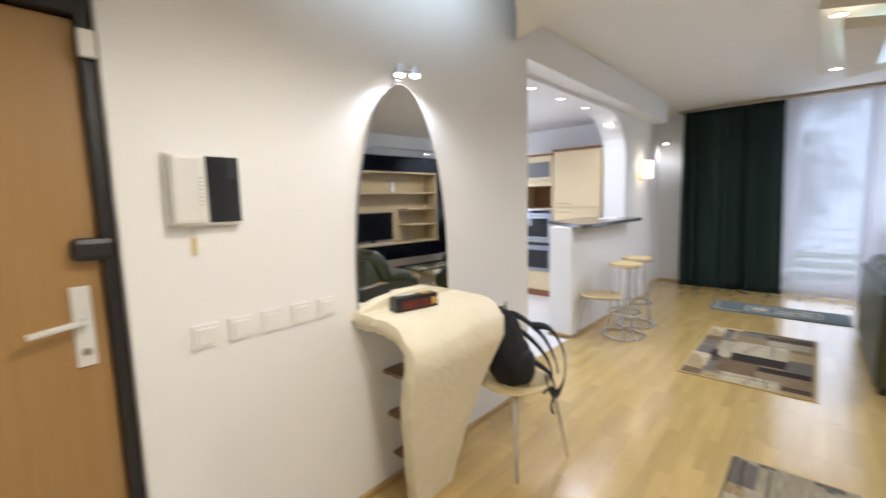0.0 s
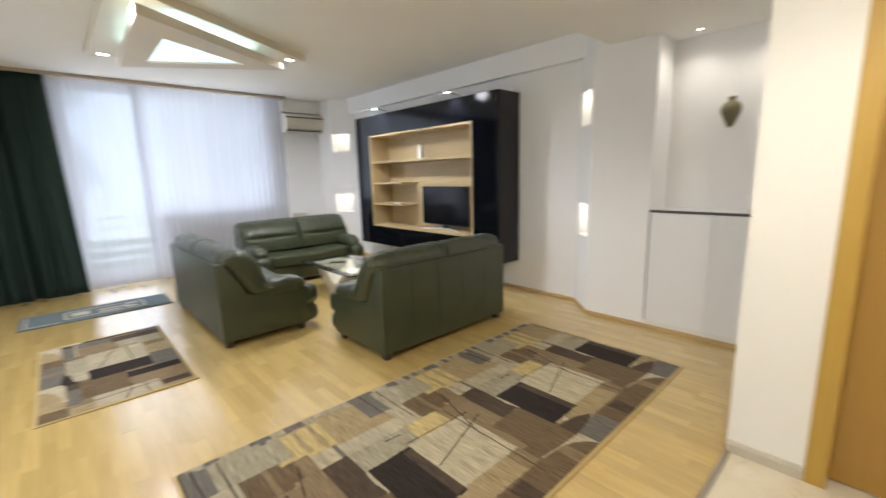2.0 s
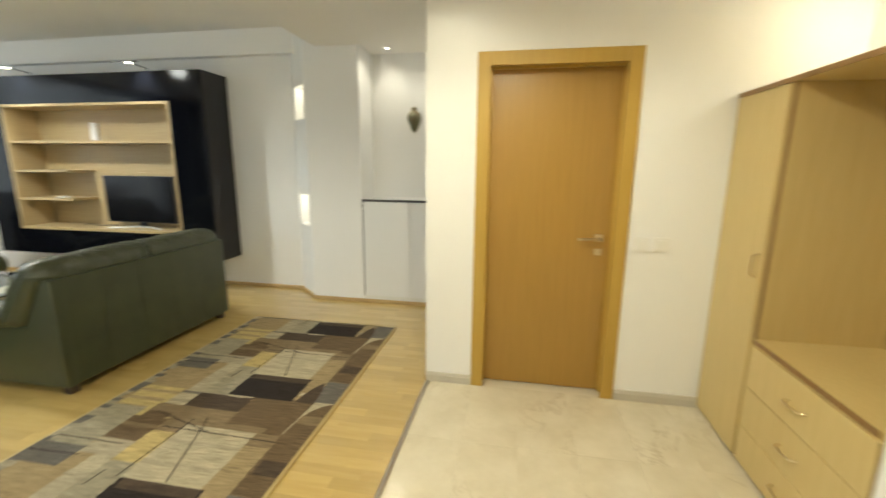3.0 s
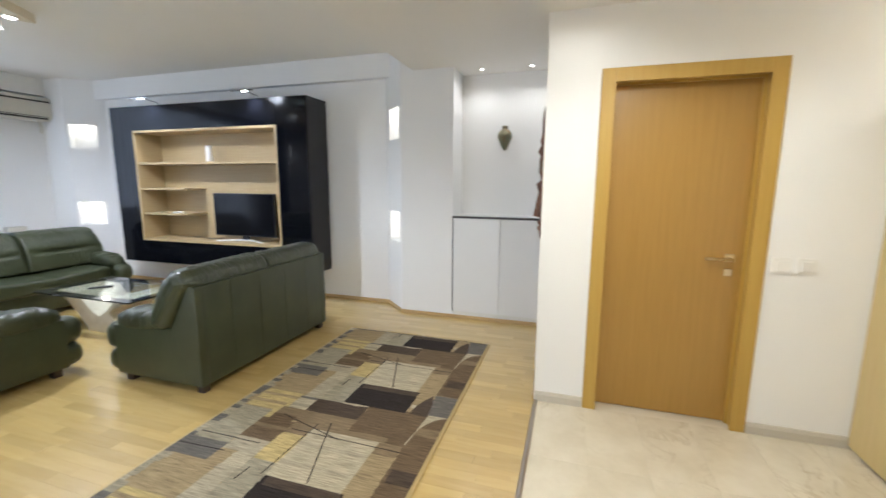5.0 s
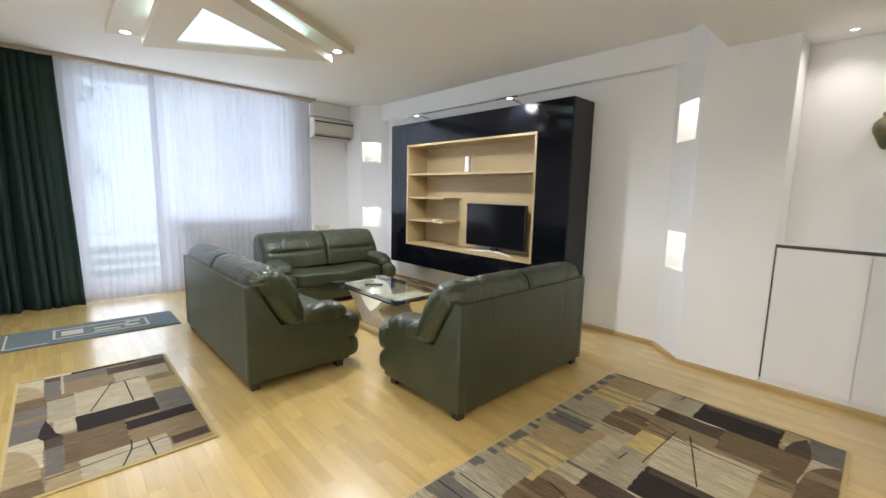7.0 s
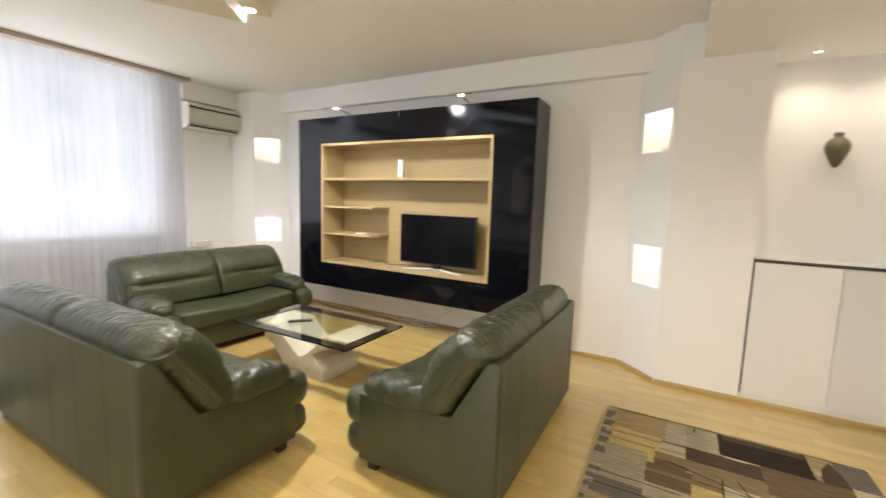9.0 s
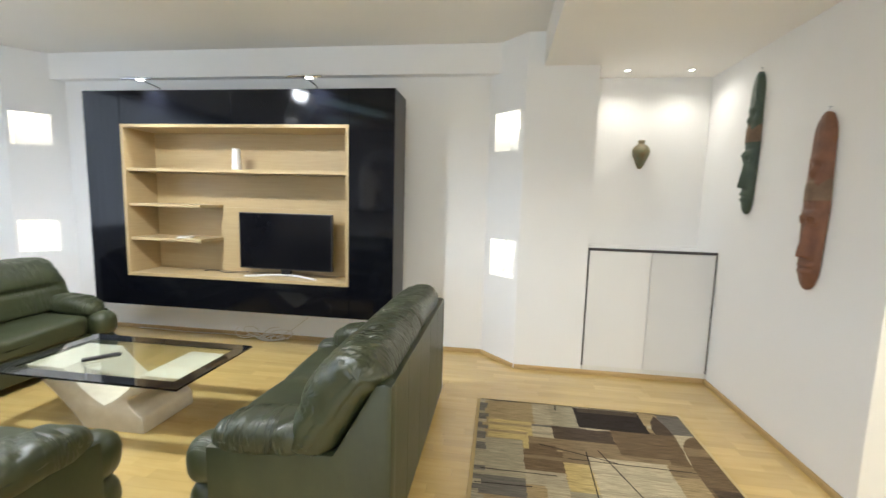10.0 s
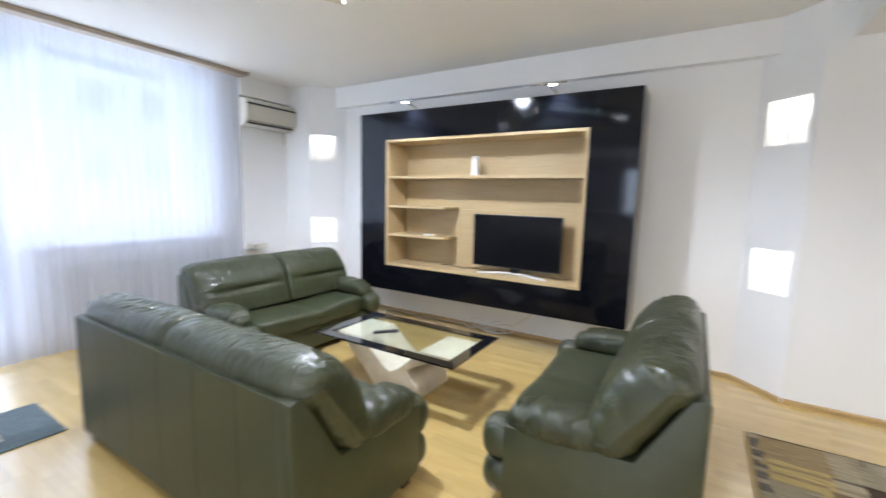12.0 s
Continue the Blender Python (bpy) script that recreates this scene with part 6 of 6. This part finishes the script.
# ---- window side ----
def air_conditioner():
    s = thing("air_conditioner", (3.12, 8.1, 2.28), "cream wall-mounted air conditioner above the sofa", "air conditioner")
    prof = [(8.198, 2.28), (8.198, 2.60), (8.02, 2.60), (7.985, 2.57), (7.975, 2.40), (7.99, 2.34), (8.06, 2.285)]
    put("housing", prism(B(), [(y, z) for y, z in prof], 2.74, 3.452, "x", bevel=0.006), "ac", s, "", 40)
    put("front_slot", boxes((2.75, 7.968, 2.525, 3.44, 7.988, 2.545)), "ac_dark", s, "dark slot")
    put("outlet", boxes((2.77, 7.983, 2.300, 3.40, 8.03, 2.335)), "ac_dark", s, "dark air outlet")
    put("louvre", boxes((2.77, 7.972, 2.318, 3.40, 7.986, 2.326)), "ac", s)
    put("pipe", tube(B(), [(3.38, 8.15, 2.285), (3.40, 8.15, 2.20), (3.40, 8.17, 2.12)], 0.012, 8), "ac", s)


air_conditioner()
structure("trim_cornice", boxes((2.72, 8.08, 2.63, 3.452, 8.199, H - 0.002), bevel=0.004), "ceiling", "boxed cornice above the air conditioner")


def cloth(bm, x0, x1, y, z0, z1, amp, waves, seed, flare=0.0, thick=0.0, uneven=0.0):
    """A hanging cloth with folds that widen towards the floor."""
    nx, nz = int(waves * 10), 26
    grid = []
    for k, off in enumerate((0.0, thick) if thick else (0.0,)):
        rows = []
        for j in range(nz + 1):
            v = j / nz
            row = []
            for i in range(nx + 1):
                u = i / nx
                ph = 2 * math.pi * waves * u + 1.3 * math.sin(7 * u + seed) + 0.25 * math.sin(3 * v + 9 * u) + uneven * (1.5 * math.sin(23 * u + seed) + 0.8 * math.sin(41 * u + 2.0) + 0.35 * math.sin(4 * v + 17 * u))
                a = amp * (0.55 + 0.45 * v) * (0.75 + 0.35 * math.sin(5.3 * u * waves / 6 + seed)) * (1 + uneven * 0.5 * math.sin(31 * u + 1.0))
                xx = x0 + (x1 - x0) * u + 0.3 * amp * math.cos(ph) + flare * v * u
                row.append(bm.verts.new((xx, y + a * (math.sin(ph) + uneven * 0.35 * math.sin(2 * ph + 0.7)) + off, z1 + (z0 - z1) * v)))
            rows.append(row)
        grid.append(rows)
        for a, b in zip(rows, rows[1:]):
            for i in range(nx):
                q = (a[i], b[i], b[i + 1], a[i + 1])
                bm.faces.new(q if k == 0 else q[::-1])
    if thick:
        f, g = grid
        for i in range(nx):
            bm.faces.new((f[0][i], f[0][i + 1], g[0][i + 1], g[0][i]))
            bm.faces.new((f[-1][i + 1], f[-1][i], g[-1][i], g[-1][i + 1]))
        for j in range(nz):
            bm.faces.new((f[j + 1][0], f[j][0], g[j][0], g[j + 1][0]))
            bm.faces.new((f[j][-1], f[j + 1][-1], g[j + 1][-1], g[j][-1]))
    return bm


cur = thing("dark_curtain", (-0.95, 7.97, 0.0), "dark green floor-length curtain drawn to one side", "curtain")
put("cloth", cloth(B(), -1.58, -0.32, 7.95, 0.012, 2.812, 0.058, 13, 0.6, 0.08, 0.008, 1.0), "green_cloth", cur, "", 0)
net = thing("net_curtain", (0.2, 8.03, 0.0), "sheer white net curtain in soft folds over the balcony door", "curtain", "net curtains")
put("net_cloth", cloth(B(), -0.42, 0.62, 8.03, 0.015, 2.812, 0.017, 13, 2.0), "thin_voile", net, "", 0)
net2 = thing("net_curtain", (1.7, 8.04, 0.0), "wide sheer white net curtain in soft folds over the window", "curtain", "net curtains")
put("net_cloth", cloth(B(), 0.55, 2.68, 8.045, 0.015, 2.812, 0.017, 24, 4.0), "voile", net2, "", 0)
rl = thing("curtain_rail", (0.55, 8.0, H - 0.03), "brownish double curtain rail fixed under the ceiling", "curtain rail")
put("rail_board", boxes((-1.66, 7.925, H - 0.046, 2.72, 8.075, H - 0.002), bevel=0.003), "rail", rl)
put("end_cap", boxes((2.70, 7.90, H - 0.040, 2.73, 8.09, H - 0.001), bevel=0.003), "rail", rl)


def radiator():
    s = thing("radiator", (1.75, 8.13, 0.12), "white ribbed radiator behind the net curtain", "radiator")
    put("panel", boxes((0.95, 8.135, 0.15, 2.92, 8.175, 0.74)), "white_plastic", s)
    for k in range(40):
        x = 0.965 + k * 0.0495
        put("rib", boxes((x, 8.115, 0.16, x + 0.03, 8.134, 0.73)), "white_plastic", s)
    put("top_grille", boxes((0.94, 8.11, 0.742, 2.94, 8.18, 0.765)), "white_plastic", s)
    put("bracket", boxes((1.0, 8.175, 0.30, 1.04, 8.199, 0.50), (2.8, 8.175, 0.30, 2.84, 8.199, 0.50)), "white_plastic", s)
    put("end_box", boxes((2.80, 8.02, 0.766, 3.0, 8.16, 0.83), bevel=0.006), "ac", s, "small beige box")


radiator()

# ---- outside ----
structure("ground", boxes((-200, 8.46, -6.2, 200, 400, -6.0)), "grass", "lawn far below the balcony")
structure("balcony_floor", boxes((-2.6, 8.451, -0.25, 4.2, 9.9, -0.03)), "concrete", "pale concrete balcony floor")
rail = thing("balcony_railing", (0.8, 9.8, -0.03), "white metal balcony railing", "railing")
for x in (-2.5, -1.4, -0.3, 0.8, 1.9, 3.0, 4.1):
    put("post", boxes((x - 0.02, 9.78, -0.03, x + 0.02, 9.82, 1.02)), "white_frame", rail)
for z in (0.12, 0.30, 0.48, 0.66, 0.84):
    put("bar", boxes((-2.5, 9.79, z, 4.1, 9.81, z + 0.05)), "white_frame", rail)
put("top_rail", boxes((-2.55, 9.76, 1.02, 4.15, 9.84, 1.06), bevel=0.006), "white_frame", rail)


def tree(place, h, r, label):
    s = thing("tree", place, label, "tree", "trees beyond the balcony")
    bm = B()
    segs = 7
    for k in range(segs):
        z0, z1 = h * 0.7 * k / segs, h * 0.7 * (k + 1) / segs
        disc(bm, 0.1 * math.sin(k), 0.08 * math.cos(k), z0, z1 + 0.02, 0.22 * (1 - 0.75 * k / segs), 0.22 * (1 - 0.75 * (k + 1) / segs), 10)
    for k in range(9):
        a, z = 2.4 * k, h * (0.35 + 0.04 * k)
        tube(bm, [(0, 0, z), (r * 0.4 * math.cos(a), r * 0.4 * math.sin(a), z + 0.7), (r * 0.75 * math.cos(a), r * 0.75 * math.sin(a), z + 1.1)], 0.05, 6)
    part("trunk", bm, "bark", s, "", 50)
    bm = B()
    centres = [(random.gauss(0, r * 0.45), random.gauss(0, r * 0.45), h * 0.66 + random.gauss(0, h * 0.14)) for _ in range(75)]
    for cx, cy, cz in centres:
        for _ in range(260):
            p = Vector((cx + random.gauss(0, 0.42), cy + random.gauss(0, 0.42), cz + random.gauss(0, 0.36)))
            e = Euler((random.uniform(0, 6.3), random.uniform(0, 6.3), random.uniform(0, 6.3))).to_matrix()
            w = random.uniform(0.04, 0.08)
            bm.faces.new([bm.verts.new(p + e @ Vector(q) * w) for q in ((-1, 0, 0), (0, -0.6, 0.1), (1.2, 0, 0), (0, 0.6, 0.1))])
    part("crown", bm, "leaf", s)


random.seed(3)
tree((-1.6, 23.5, -6.0), 12.0, 2.6, "leafy green tree beyond the balcony")
tree((-6.2, 26.0, -6.0), 12.5, 3.0, "leafy green tree beyond the balcony")
structure("backdrop", boxes((-90, 70, -6, 90, 71, 45)), "backdrop", "hazy bright sky beyond the garden")
bld = thing("apartment_building", (17, 34, -6.0), "pale apartment building across the garden", "building")
put("wall", boxes((7, 30, -6, 27, 42, 9)), "render_wall", bld)
put("roof", boxes((6.6, 29.6, 9.0, 27.4, 42.4, 9.5)), "concrete", bld)
for r in range(4):
    for c in range(7):
        x, z = 8.2 + c * 2.7, -4.6 + r * 3.4
        wq = put("window", boxes((x, 29.93, z, x + 1.4, 29.99, z + 1.5)), "white_frame", bld)
        put("pane", boxes((x + 0.1, 29.90, z + 0.1, x + 1.3, 29.925, z + 1.4)), "far_pane", wq)

# ---- floor pieces ----
TW, TL = 0.60, 0.30
me_tile = {}
for i in range(-3, 4):
    for j in range(-5, 4):
        x0, y0 = i * TW + 0.18, 1.027 - (j + 5) * TL - TL
        x1, y1 = min(x0 + TW - 0.002, 1.978), y0 + TL - 0.002
        x0 = max(x0, -1.65)
        if x1 - x0 < 0.04 or y1 < -0.70 or (y0 < -0.66 and x0 > 2.0):
            continue
        key = (round(x1 - x0, 3), round(y1 - y0, 3))
        if key not in me_tile:
            me_tile[key] = mesh_of("tile", boxes((0, 0, -0.0045, key[0], key[1], 0.0)), "tile")
        t = new("tile", me_tile[key])
        t.parent, t.location = floor_hall, (x0, y0, 0)

# maple strips along y: those nearest the way as single pieces, the rest joined
SW, SLN = 0.070, 0.46
random.seed(2)
joined_v, joined_f = [], []
shared = {}
count = 0
x = -2.29
while x < 3.97:
    y = 1.053 - random.random() * SLN
    while y < 8.2:
        length = SLN * random.choice((0.8, 1.0, 1.0, 1.2))
        y0, y1 = max(y, 1.054), min(y + length, 8.199)
        y += length
        if y1 - y0 < 0.03 or (x < -1.82 and y0 < 4.25):
            continue
        inside = -0.45 < x < 1.3 and 2.9 < y0 and y1 < 4.6
        if inside and y1 - y0 > 0.3 and count < 290:
            key = (round(y1 - y0, 2))
            if key not in shared:
                shared[key] = mesh_of("plank", boxes((0, 0, -0.005, SW - 0.0004, key - 0.0006, 0.0)), "plank_piece")
            p = new("plank", shared[key])
            p.parent, p.location = floor, (x, y0, 0)
            count += 1
        else:
            b = len(joined_v)
            for z in (-0.005, 0.0):
                joined_v += [(x, y0, z), (x + SW - 0.0004, y0, z), (x + SW - 0.0004, y1 - 0.0004, z), (x, y1 - 0.0004, z)]
            joined_f += [(b + 4, b + 5, b + 6, b + 7), (b, b + 1, b + 5, b + 4), (b + 1, b + 2, b + 6, b + 5), (b + 2, b + 3, b + 7, b + 6), (b + 3, b, b + 4, b + 7)]
    x += SW
me = bpy.data.meshes.new("planks")
me.from_pydata(joined_v, [], joined_f)
me.materials.append(M["plank"])
pl = new("planks", me)
pl.parent = floor
tagged(pl, kind="stuff")
